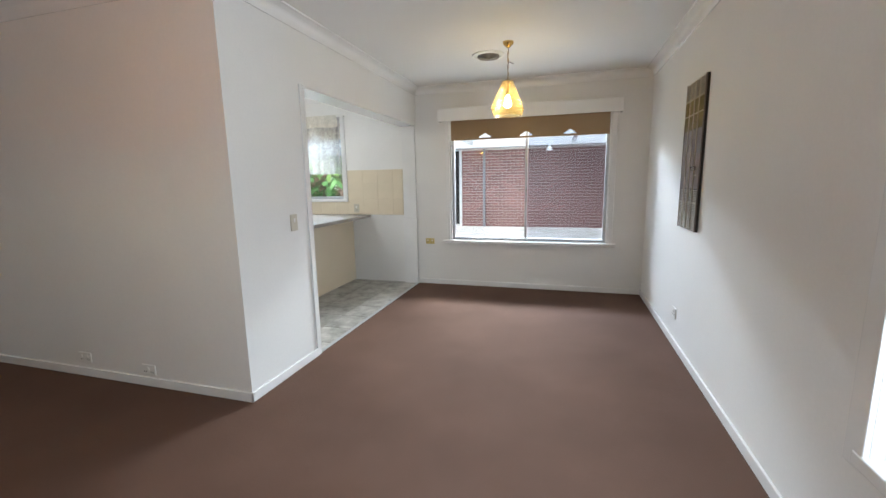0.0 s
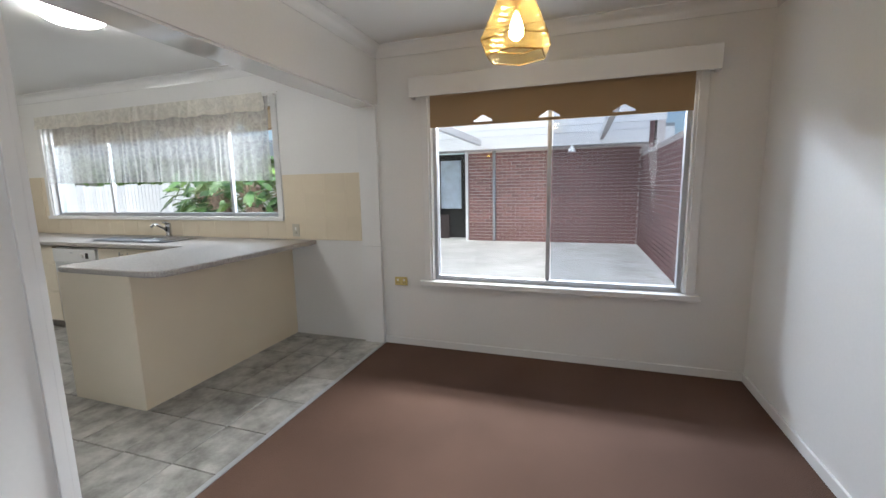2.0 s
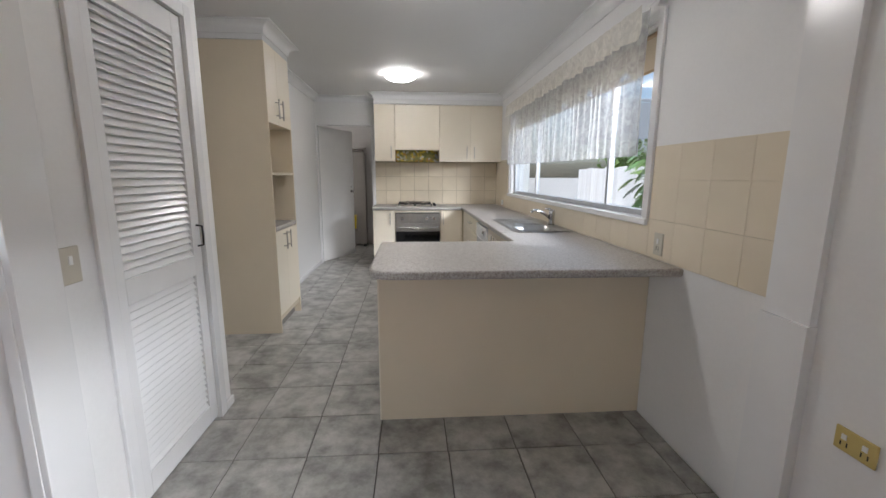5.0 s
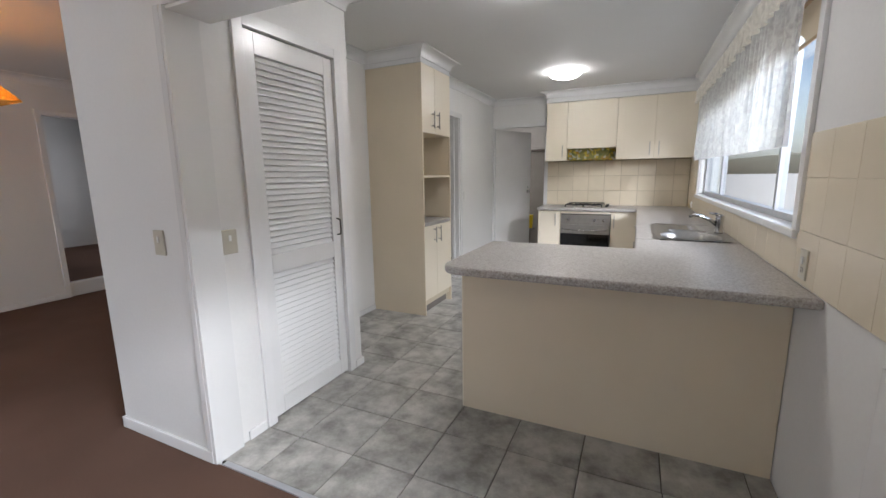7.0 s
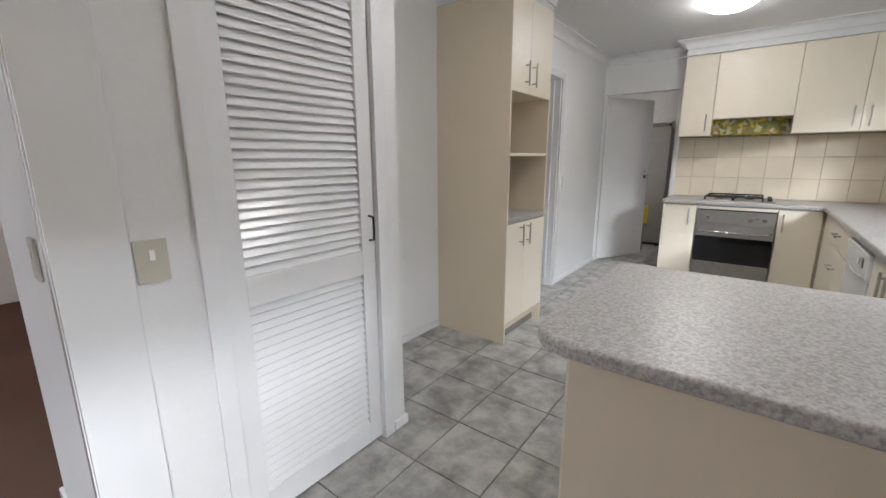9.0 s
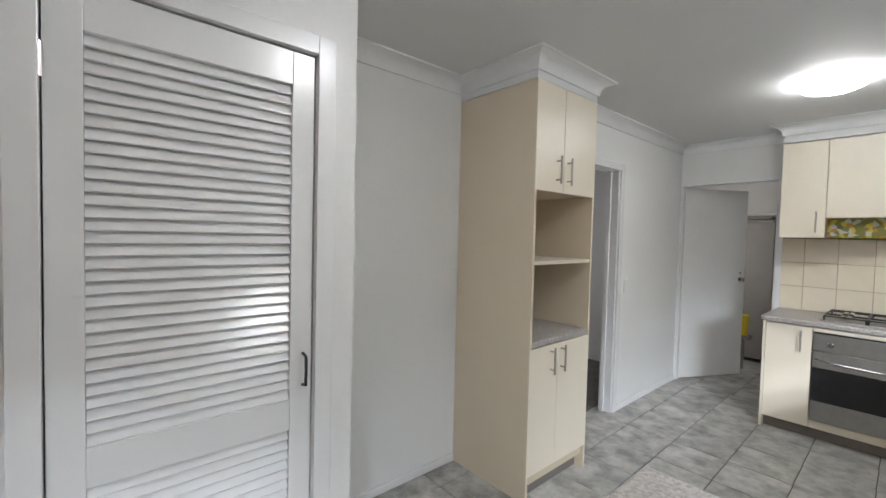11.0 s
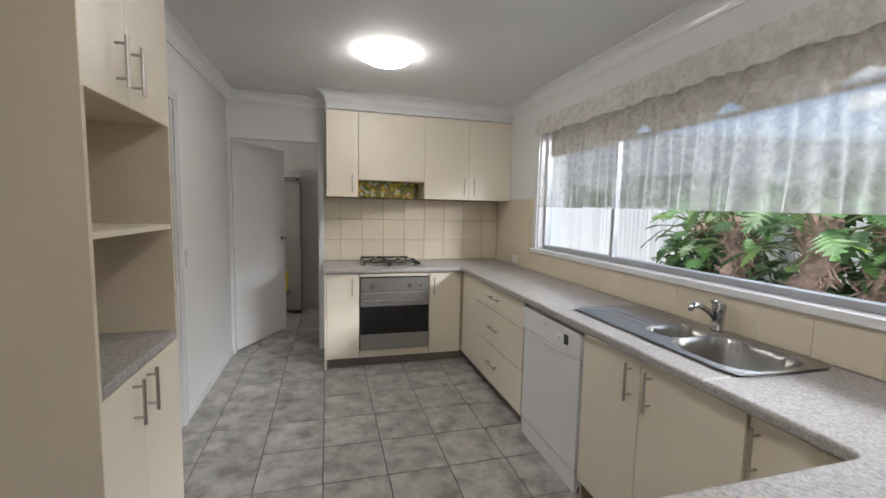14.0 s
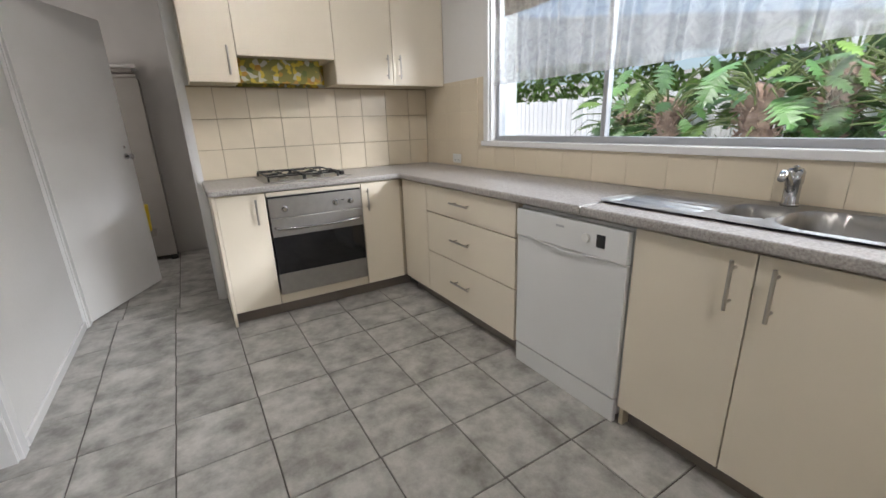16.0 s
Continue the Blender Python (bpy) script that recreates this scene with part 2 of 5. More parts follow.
def tinted_plastic(name, clear, body, share):
    m = see_through(name, clear, 0.2, 0.15)
    n, l = m.node_tree.nodes, m.node_tree.links
    tl, mix = n.new("ShaderNodeBsdfTranslucent"), n.new("ShaderNodeMixShader")
    tl.inputs["Color"].default_value = (*body, 1)
    mix.inputs[0].default_value = share
    old = n["Material Output"].inputs["Surface"].links[0].from_socket
    l.new(old, mix.inputs[1]), l.new(tl.outputs[0], mix.inputs[2])
    l.new(mix.outputs[0], n["Material Output"].inputs["Surface"])
    return m


M_AMBER = tinted_plastic("amber_ribbed_plastic", (0.98, 0.90, 0.70), (0.90, 0.72, 0.36), 0.05)
M_AMBER2 = tinted_plastic("deep_amber_plastic", (0.95, 0.66, 0.22), (0.90, 0.50, 0.10), 0.14)
M_LACE = sheer("white_lace", (0.88, 0.885, 0.88), 0.36, 0.52, 480.0, 0.6)
M_VAL = sheer("ivory_lace_valance", (0.88, 0.85, 0.77), 0.14, 0.26, 480.0, 0.9)
M_NET = mat("pale_blue_net_curtain", (0.60, 0.68, 0.76), 0.9, vary=0.15, scale=5)
# grey that carries the laundry's dimness in its colour
M_DIMGREY = mat("dimmed_grey_paint", (0.62, 0.60, 0.58), 0.8, vary=0.04)
M_BOARD = mat("grey_wardrobe_board", (0.26, 0.24, 0.22), 0.6, vary=0.05, scale=5)
M_YELLOW = mat("yellow_plastic", (0.75, 0.55, 0.02), 0.4, vary=0.05)
M_HALLDOOR = mat("blue_grey_door_paint", (0.42, 0.46, 0.48), 0.4, vary=0.03)

# floral paper inside the range hood recess
M_FLORAL = mat("floral_paper", (0.3, 0.26, 0.1), 0.7)
_n, _l = M_FLORAL.node_tree.nodes, M_FLORAL.node_tree.links
_v, _r, _t = _n.new("ShaderNodeTexVoronoi"), _n.new("ShaderNodeValToRGB"), _n.new("ShaderNodeTexCoord")
_v.inputs["Scale"].default_value = 34
_l.new(_t.outputs["Object"], _v.inputs["Vector"])
_r.color_ramp.interpolation = "CONSTANT"
_r.color_ramp.elements[0].color, _r.color_ramp.elements[1].color = (0.20, 0.19, 0.05, 1), (0.55, 0.42, 0.05, 1)
_r.color_ramp.elements[1].position = 0.45
for _p, _c in ((0.62, (0.45, 0.45, 0.38, 1)), (0.75, (0.40, 0.22, 0.04, 1)), (0.85, (0.12, 0.15, 0.04, 1))):
    _e = _r.color_ramp.elements.new(_p)
    _e.color = _c
_l.new(_v.outputs["Color"], _r.inputs["Fac"])
_l.new(_r.outputs["Color"], _n["Hue/Saturation/Value"].inputs["Color"])

# ---- mesh helpers ----
BASE = {}


def thing(name, at, label, category, group="", kind=""):
    ob = new(name)
    ob.empty_display_size = 0.1
    ob.location = at
    BASE[ob] = Vector(at)
    return tagged(ob, label, category, group, kind)


def part(name, bm, material, parent=None, label="", smooth=False):
    """Links a bmesh, given in world metres, as one mesh under a thing or a part."""
    base = BASE.get(parent, Vector())
    if parent is not None:
        bmesh.ops.translate(bm, verts=bm.verts, vec=-base)
    me = bpy.data.meshes.new(name)
    bm.to_mesh(me)
    bm.free()
    me.materials.append(material)
    if smooth:
        for p in me.polygons:
            p.use_smooth = True
    ob = new(name, me)
    if parent is not None:
        ob.parent = parent
        BASE[ob] = base
    if label:
        ob["label"] = label
    return ob


def add_box(bm, x0, x1, y0, y1, z0, z1, bevel=0.0, seg=2):
    x0, x1, y0, y1, z0, z1 = min(x0, x1), max(x0, x1), min(y0, y1), max(y0, y1), min(z0, z1), max(z0, z1)
    m = Matrix.Translation(((x0 + x1) / 2, (y0 + y1) / 2, (z0 + z1) / 2)) @ Matrix.Diagonal((x1 - x0, y1 - y0, z1 - z0, 1))
    vs = bmesh.ops.create_cube(bm, size=1, matrix=m)["verts"]
    if bevel:
        es = list({e for v in vs for e in v.link_edges})
        bmesh.ops.bevel(bm, geom=es, offset=bevel, segments=seg, affect="EDGES", profile=0.5)
    return bm


def box(*a, bevel=0.0, seg=2):
    return add_box(bmesh.new(), *a, bevel=bevel, seg=seg)


def boxes(*rows, bevel=0.0):
    bm = bmesh.new()
    for r in rows:
        add_box(bm, *r, bevel=bevel)
    return bm


def add_tube(bm, pts, radius, sides=10, caps=True):
    """A tube through the points; radius may be one number or one per point."""
    pts = [Vector(p) for p in pts]
    rad = radius if isinstance(radius, (list, tuple)) else [radius] * len(pts)
    rings, side = [], None
    for i, p in enumerate(pts):
        d = (pts[min(i + 1, len(pts) - 1)] - pts[max(i - 1, 0)]).normalized()
        if side is None:
            side = d.orthogonal().normalized()
        side = (side - d * side.dot(d)).normalized()
        up = d.cross(side)
        rings.append([bm.verts.new(p + rad[i] * (math.cos(2 * math.pi * k / sides) * side + math.sin(2 * math.pi * k / sides) * up)) for k in range(sides)])
    for a, b in zip(rings, rings[1:]):
        for k in range(sides):
            bm.faces.new((a[k], a[(k + 1) % sides], b[(k + 1) % sides], b[k]))
    if caps:
        bm.faces.new(rings[0][::-1]), bm.faces.new(rings[-1])
    return bm


def tube(pts, radius, sides=10, caps=True):
    return add_tube(bmesh.new(), pts, radius, sides, caps)


def add_lathe(bm, centre, profile, sides=32, sx=1.0, sy=1.0):
    """A turned shape round the vertical through centre; profile rows of (radius, z)."""
    rings = []
    for r, z in profile:
        rings.append([bm.verts.new((centre[0] + sx * r * math.cos(2 * math.pi * k / sides), centre[1] + sy * r * math.sin(2 * math.pi * k / sides), z)) for k in range(sides)])
    for a, b in zip(rings, rings[1:]):
        for k in range(sides):
            bm.faces.new((a[k], a[(k + 1) % sides], b[(k + 1) % sides], b[k]))
    bm.faces.new(rings[0][::-1]), bm.faces.new(rings[-1])
    bmesh.ops.recalc_face_normals(bm, faces=bm.faces)
    return bm


def lathe(centre, profile, sides=32, sx=1.0, sy=1.0):
    return add_lathe(bmesh.new(), centre, profile, sides, sx, sy)


def rounded_slab(corners, radii, z0, z1, edge=0.012):
    """A slab with the outline given, its corners rounded, its top and bottom edges eased."""
    pts = []
    n = len(corners)
    for i in range(n):
        p, a, b = Vector(corners[i]), Vector(corners[i - 1]), Vector(corners[(i + 1) % n])
        r = radii[i]
        if r <= 0:
            pts.append(p)
            continue
        u, v = (a - p).normalized(), (b - p).normalized()
        for k in range(7):
            s = k / 6
            pts.append((p + u * r) * (1 - s) ** 2 + p * 2 * s * (1 - s) + (p + v * r) * s ** 2)
    bm = bmesh.new()
    f = bm.faces.new([bm.verts.new((q.x, q.y, z0)) for q in pts])
    top = bmesh.ops.extrude_face_region(bm, geom=[f])["geom"]
    bmesh.ops.translate(bm, verts=[v for v in top if isinstance(v, bmesh.types.BMVert)], vec=(0, 0, z1 - z0))
    bmesh.ops.recalc_face_normals(bm, faces=bm.faces)
    if edge:
        es = [e for e in bm.edges if abs(e.verts[0].co.z - e.verts[1].co.z) < 1e-6]
        bmesh.ops.bevel(bm, geom=es, offset=edge, segments=4, affect="EDGES", profile=0.5)
    return bm


def cornice_profile(bm, p, q, inward, m0=0, m1=0, top=2.46, size=0.085):
    """A cove cornice along the wall line p to q; inward points into the room."""
    p, q, w = Vector((*p, 0)), Vector((*q, 0)), Vector((*inward, 0))
    prof = [(0, -size), (0.008, -size), (0.010, -size + 0.014)]
    for k in range(1, 6):
        a = k / 6 * math.pi / 2
        prof.append((0.012 + (size - 0.028) * (1 - math.cos(a)), -size + 0.018 + (size - 0.034) * math.sin(a)))
    prof += [(size - 0.014, -0.012), (size, -0.010), (size, 0), (0, 0)]
    ends = []
    along = (q - p).normalized()
    for e, sh in ((p, -m0 * along), (q, m1 * along)):
        ends.append([bm.verts.new(e + w * a + sh * a + Vector((0, 0, top + b))) for a, b in prof])
    m = len(prof)
    for k in range(m):
        bm.faces.new((ends[0][k], ends[0][(k + 1) % m], ends[1][(k + 1) % m], ends[1][k]))
    bm.faces.new(ends[0]), bm.faces.new(ends[1][::-1])
    return bm


def structure(name, bm, material, label, category, parent=None):
    ob = part(name, bm, material, parent)
    return tagged(ob, label, category, kind="structure")


# ---- plan: the lines of the place ----
CEIL = 2.46
WIN = 5.92          # inner face of the window wall
EAST = 1.318        # inner face of the right wall
PART = -1.368       # dining side of the partition
NORTHL = 2.826      # living-room side of the wall between living room and kitchen
PANTRY = 3.555      # kitchen face of the pantry wall
RECESS = 2.92
HALLW = 3.22        # kitchen face of the wall with the hall door
END = -6.55         # kitchen face of the end wall
SOUTH = -0.65
WEST = -4.35

# ---- floors ----
structure("floor_carpet", boxes((WEST, EAST, SOUTH, NORTHL, -0.06, 0.0), (PART - 0.0, EAST, NORTHL, WIN, -0.06, 0.0)), M_CARPET,
          "worn plain brown carpet over the living and dining rooms", "carpet")
kfloor = structure("floor_kitchen", boxes((END, PART - 0.03, RECESS, WIN, -0.06, -0.006), (-8.4, END, 2.6, 4.9, -0.06, -0.006), (-6.6, -4.3, 0.5, RECESS, -0.06, -0.006)), M_GROUT,
                   "grey mottled ceramic floor tiles with dark grout", "tiled floor")
structure("threshold_strip", box(PART - 0.03, PART, 3.6, 5.89, -0.05, 0.006, bevel=0.003), M_ALU, "pale metal threshold strip between carpet and tiles", "threshold")
structure("floor_hall", box(-4.6, -1.6, -4.0, SOUTH - 0.1, -0.06, 0.16), M_CARPET, "brown carpet of the raised hall", "carpet")
structure("hall_step", box(-3.42, -2.60, SOUTH - 0.1, SOUTH - 0.02, 0.0, 0.165, bevel=0.004), M_TRIM, "white painted step up into the hall", "step")

# ---- walls ----
DW = (-0.93, 0.93, 0.572, 2.03)      # dining window opening x0 x1 z0 z1
KW = (-5.63, -2.42, 1.095, 2.12)     # kitchen window opening
T = 0.25


def wall_x(y0, y1, x0, x1, z1, holes):
    """A wall along x with rectangular holes (x0, x1, z0, z1)."""
    bm = bmesh.new()
    x = x0
    for a, b, c, d in sorted(holes):
        add_box(bm, x, a, y0, y1, -0.1, z1)
        if c > 0:
            add_box(bm, a, b, y0, y1, -0.1, c)
        add_box(bm, a, b, y0, y1, d, z1)
        x = b
    add_box(bm, x, x1, y0, y1, -0.1, z1)
    return bm


def wall_y(x0, x1, y0, y1, z1, holes):
    bm = bmesh.new()
    y = y0
    for a, b, c, d in sorted(holes):
        add_box(bm, x0, x1, y, a, -0.1, z1)
        if c > 0:
            add_box(bm, x0, x1, a, b, -0.1, c)
        add_box(bm, x0, x1, a, b, d, z1)
        y = b
    add_box(bm, x0, x1, y, y1, -0.1, z1)
    return bm


HT = CEIL + 0.05
structure("wall_north", wall_x(WIN, WIN + T, -6.65, EAST + T, HT, [KW, DW]), M_WALL, "off-white painted plaster wall with two wide windows", "wall")
structure("wall_east", wall_y(EAST, EAST + T, SOUTH - 0.1, WIN, HT, [(0.75, 2.28, 0.50, 2.1)]), M_WALL, "off-white painted plaster wall", "wall")
structure("wall_partition", boxes((PART - 0.19, PART, NORTHL, 3.557, -0.1, HT)), M_WALL, "off-white wall end beside the kitchen opening", "wall")
structure("beam", boxes((PART - 0.19, PART, 3.557, WIN, 2.02, HT)), M_WALL, "off-white plaster beam over the kitchen opening", "beam")
structure("wall_living", boxes((WEST - 0.1, PART - 0.19, NORTHL, RECESS, -0.1, HT)), M_WALL, "off-white plaster wall of the living room", "wall")
structure("wall_pantry", boxes((-2.537, -2.392, RECESS, PANTRY, -0.1, HT), (-1.738, PART - 0.19, RECESS, PANTRY, -0.1, HT), (-2.392, -1.738, 3.44, PANTRY, 2.060, HT),
                               (-2.392, -1.738, 3.40, 3.44, -0.1, HT)), M_WALL, "off-white painted pantry wall", "wall")
structure("wall_hall", wall_x(3.11, HALLW, END, -4.25, HT, [(-5.19, -4.42, -1, 2.05)]), M_WALL, "off-white plaster wall with a hall doorway", "wall")
structure("wall_recess", boxes((-4.30, -4.25, RECESS, 3.11, -0.1, HT)), M_WALL, "off-white short return wall", "wall")
structure("wall_end", wall_y(END - 0.1, END, 3.11, WIN, HT, [(3.240, 4.040, -1, 2.05)]), M_WALL, "off-white plaster end wall with a laundry doorway", "wall")
structure("wall_south", wall_x(SOUTH - 0.1, SOUTH, WEST - 0.1, EAST, HT, [(-3.42, -2.60, -1, 2.06)]), M_WALL, "off-white plaster wall with an open doorway", "wall")
structure("wall_west", boxes((WEST - 0.1, WEST, SOUTH, NORTHL, -0.1, HT)), M_WALL, "off-white plaster wall", "wall")
# south side has an added opening, out of view, for the laundry fill
structure("wall_laundry", boxes((-8.4, -8.3, 2.5, 5.0, -0.1, HT), (-8.3, END - 0.1, 4.6, 4.7, -0.1, HT), (-8.3, -7.9, 2.6, 2.7, -0.1, HT), (-6.9, END - 0.1, 2.6, 2.7, -0.1, HT), (-7.9, -6.9, 2.6, 2.7, -0.1, 1.0), (-7.9, -6.9, 2.6, 2.7, 2.0, HT), (END - 0.1, END - 0.05, 2.6, 3.11, -0.1, HT)), M_DIMGREY,
          "laundry walls with dimness put into their grey", "wall")
# unseen end wall, with a hole added to admit the passage fill
structure("wall_passage", boxes((-6.6, -6.5, 0.5, 3.11, -0.1, HT), (-6.6, -5.55, 0.4, 0.5, -0.1, HT), (-4.46, -4.3, 0.4, 0.5, -0.1, HT), (-5.55, -4.46, 0.4, 0.5, -0.1, 1.0), (-5.55, -4.46, 0.4, 0.5, 2.0, HT), (-4.5, -4.46, 0.5, 3.11, -0.1, HT)), M_WALL, "off-white walls of the passage", "wall")
# the gap in the west wall is added out of view for the hallway fill
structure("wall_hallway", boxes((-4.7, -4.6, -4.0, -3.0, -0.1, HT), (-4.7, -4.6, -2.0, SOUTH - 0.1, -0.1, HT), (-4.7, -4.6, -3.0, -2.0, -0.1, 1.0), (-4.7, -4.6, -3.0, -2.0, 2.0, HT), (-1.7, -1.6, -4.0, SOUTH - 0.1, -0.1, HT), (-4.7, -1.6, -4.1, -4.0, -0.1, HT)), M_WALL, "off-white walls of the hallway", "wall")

structure("ceiling", boxes((-8.5, EAST + T, SOUTH - 0.1, WIN + T, CEIL, CEIL + 0.12), (-8.5, -1.6, -4.2, SOUTH - 0.1, CEIL, CEIL + 0.12)), M_CEIL, "white painted plaster ceiling", "ceiling")
structure("roof", boxes((-8.9, EAST + T + 0.3, SOUTH - 0.3, WIN + T + 0.25, CEIL + 0.25, CEIL + 0.35), (-8.9, -1.5, -4.4, SOUTH - 0.3, CEIL + 0.25, CEIL + 0.35)), M_GREYROOF, "grey metal roof over the house", "roof")

# cornices
cor = thing("cornice", (0, 2, CEIL), "white coved plaster cornice", "cornice", kind="structure")
for p, q, w, a, b in (((PART, WIN), (EAST, WIN), (0, -1), -1, -1), ((EAST, SOUTH), (EAST, WIN), (-1, 0), -1, -1), ((PART, NORTHL), (PART, WIN), (1, 0), 1, -1), ((WEST, NORTHL), (PART, NORTHL), (0, -1), -1, 1),
                      ((WEST, SOUTH), (EAST, SOUTH), (0, 1), -1, -1), ((WEST, SOUTH), (WEST, NORTHL), (1, 0), -1, -1)):
    part("cornice_length", cornice_profile(bmesh.new(), p, q, w, a, b), M_TRIM, cor)
cor = thing("cornice_kitchen", (-4.0, 4.5, CEIL), "white coved plaster cornice round the kitchen", "cornice", kind="structure")
for p, q, w, a, b in (((-6.237, WIN), (PART - 0.19, WIN), (0, -1), -1, -1), ((-2.537, PANTRY), (PART - 0.19, PANTRY), (0, 1), 1, -1), ((-2.537, RECESS), (-2.537, PANTRY), (-1, 0), -1, 1),
                      ((-3.63, RECESS), (-2.537, RECESS), (0, 1), -1, -1), ((-3.63, RECESS), (-3.63, 3.515), (1, 0), -1, 1), ((-4.25, 3.515), (-3.63, 3.515), (0, 1), 1, 1), ((-4.25, 3.22), (-4.25, 3.515), (-1, 0), -1, 1),
                      ((END, HALLW), (-4.25, HALLW), (0, 1), -1, -1), ((END, HALLW), (END, 4.10), (1, 0), -1, -1), ((-6.237, 4.10), (-6.237, WIN), (1, 0), 1, -1), ((END, 4.10), (-6.237, 4.10), (0, -1), -1, 1),
                      ((PART - 0.19, PANTRY), (PART - 0.19, WIN), (-1, 0), -1, -1)):
    part("cornice_length", cornice_profile(bmesh.new(), p, q, w, a, b), M_TRIM, cor)
structure("bulkhead", boxes((END, -6.24, 4.103, WIN, 2.315, CEIL)), M_WALL, "white plaster bulkhead above the wall cabinets", "bulkhead")
structure("bulkhead_pantry", boxes((-4.248, -3.633, RECESS, 3.512, 2.335, CEIL)), M_TRIM, "white plaster bulkhead above the tall cabinet", "bulkhead")

# skirting boards
sk = bmesh.new()
H = 0.062
for a in ((PART, EAST, WIN - 0.014, WIN, 0, H), (EAST - 0.014, EAST, SOUTH, WIN - 0.014, 0, H), (PART, PART + 0.014, NORTHL - 0.014, 3.557, 0, H), (WEST, PART + 0.014, NORTHL - 0.014, NORTHL, 0, H),
          (WEST, -3.46, SOUTH, SOUTH + 0.014, 0, H), (-2.56, EAST - 0.014, SOUTH, SOUTH + 0.014, 0, H)):
    add_box(sk, *a, bevel=0.004)
structure("baseboard", sk, M_TRIM, "narrow white painted skirting board", "baseboard")
sk = bmesh.new()
for a in ((-3.63, -2.551, RECESS, RECESS + 0.014, 0, 0.05), (-2.551, -2.537, RECESS + 0.014, PANTRY, 0, 0.05), (-2.551, -2.46, PANTRY, PANTRY + 0.014, 0, 0.05), (-1.67, PART - 0.19, PANTRY, PANTRY + 0.014, 0, 0.05),
          (END, -5.27, HALLW, HALLW + 0.014, 0, 0.05)):
    add_box(sk, *a, bevel=0.004)
structure("baseboard_kitchen", sk, M_TRIM, "narrow white painted skirting board in the kitchen", "baseboard")

# jamb lining, nib and board of the opening
structure("trim_opening", boxes((PART - 0.145, PART + 0.010, 3.557, 3.577, 0, 2.02), (PART - 0.002, PART + 0.012, 3.523, 3.557, 0, 2.02), (PART - 0.197, PART - 0.005, 3.577, 5.881, 2.006, 2.019), bevel=0.002), M_ENAMEL,
          "gloss white painted lining of the kitchen opening", "trim")
structure("nib", boxes((PART - 0.185, PART - 0.012, 5.895, WIN, 0.86, 2.02), (PART - 0.19, PART - 0.006, 5.882, WIN, 0, 0.86)), M_TRIM, "white painted nib post beside the opening", "post")


def architrave_x(name, x0, x1, y, side, z, w=0.06, label="white painted door architrave"):
    d = 0.016 * side
    return structure(name, boxes((x0 - w, x0, y, y + d, 0, z + w), (x1, x1 + w, y, y + d, 0, z + w), (x0, x1, y, y + d, z, z + w), bevel=0.003), M_TRIM, label, "trim")


architrave_x("trim_pantry", -2.392, -1.738, PANTRY, 1, 2.060)
architrave_x("trim_hall", -5.19, -4.42, HALLW, 1, 2.05)
architrave_x("trim_living_door", -3.42, -2.60, SOUTH, 1, 2.06, 0.05)
structure("trim_laundry", boxes((END, END + 0.016, 3.222, 3.240, 0, 2.09), (END, END + 0.016, 4.040, 4.078, 0, 2.09), (END, END + 0.016, 3.240, 4.040, 2.05, 2.09),
                                (END - 0.1, END - 0.001, 3.240, 3.248, 0, 2.05), (END - 0.1, END - 0.001, 4.022, 4.040, 0, 2.05)), M_TRIM, "white painted laundry door frame", "trim")
structure("jamb_hall", boxes((-5.19, -5.172, 3.11, HALLW - 0.001, 0, 2.05), (-5.172, -5.155, 3.13, 3.16, 0, 2.05)), M_TRIM, "white painted hall door jamb with a stop", "trim")


# ---- windows ----
def sliding_window(name, o, mullions, label, sill_x, arch=0.055, proud=0.050):
    x0, x1, z0, z1 = o
    w = thing(name, (x0, WIN, z0), label, "window", kind="structure")
    part("architrave", boxes((x0 - arch, x0, WIN - 0.018, WIN, z0, z1 + arch), (x1, x1 + arch, WIN - 0.018, WIN, z0, z1 + arch), (x0, x1, WIN - 0.018, WIN, z1, z1 + arch), bevel=0.003), M_TRIM, w)
    part("reveal", boxes((x0, x0 + 0.016, WIN, WIN + 0.11, z0, z1), (x1 - 0.016, x1, WIN, WIN + 0.11, z0, z1), (x0 + 0.016, x1 - 0.016, WIN, WIN + 0.11, z1 - 0.016, z1)), M_TRIM, w)
    part("window_sill", box(sill_x[0], sill_x[1], WIN - proud, WIN + 0.11, z0 - 0.026, z0 + 0.012, bevel=0.006), M_TRIM, w)
    y = WIN + 0.07
    part("window_frame", boxes((x0 + 0.016, x0 + 0.045, y - 0.02, y + 0.04, z0 + 0.012, z1 - 0.016), (x1 - 0.045, x1 - 0.016, y - 0.02, y + 0.04, z0 + 0.012, z1 - 0.016),
                               (x0 + 0.045, x1 - 0.045, y - 0.02, y + 0.04, z0 + 0.012, z0 + 0.045), (x0 + 0.045, x1 - 0.045, y - 0.02, y + 0.04, z1 - 0.05, z1 - 0.016), bevel=0.002), M_ALU, w)
    xs = [x0 + 0.045] + list(mullions) + [x1 - 0.045]
    for i, m in enumerate(mullions):
        part("mullion", box(m - 0.015, m + 0.015, y - 0.012, y + 0.03, z0 + 0.045, z1 - 0.05, bevel=0.003), M_ALU, w)
    for i, (a, b) in enumerate(zip(xs, xs[1:])):
        pane = part("pane", box(a + 0.02 * (i > 0), b - 0.02 * (i < len(mullions)), y + 0.006, y + 0.010, z0 + 0.045, z1 - 0.05), M_GLASS, w)
        pane.visible_shadow = False
    return w


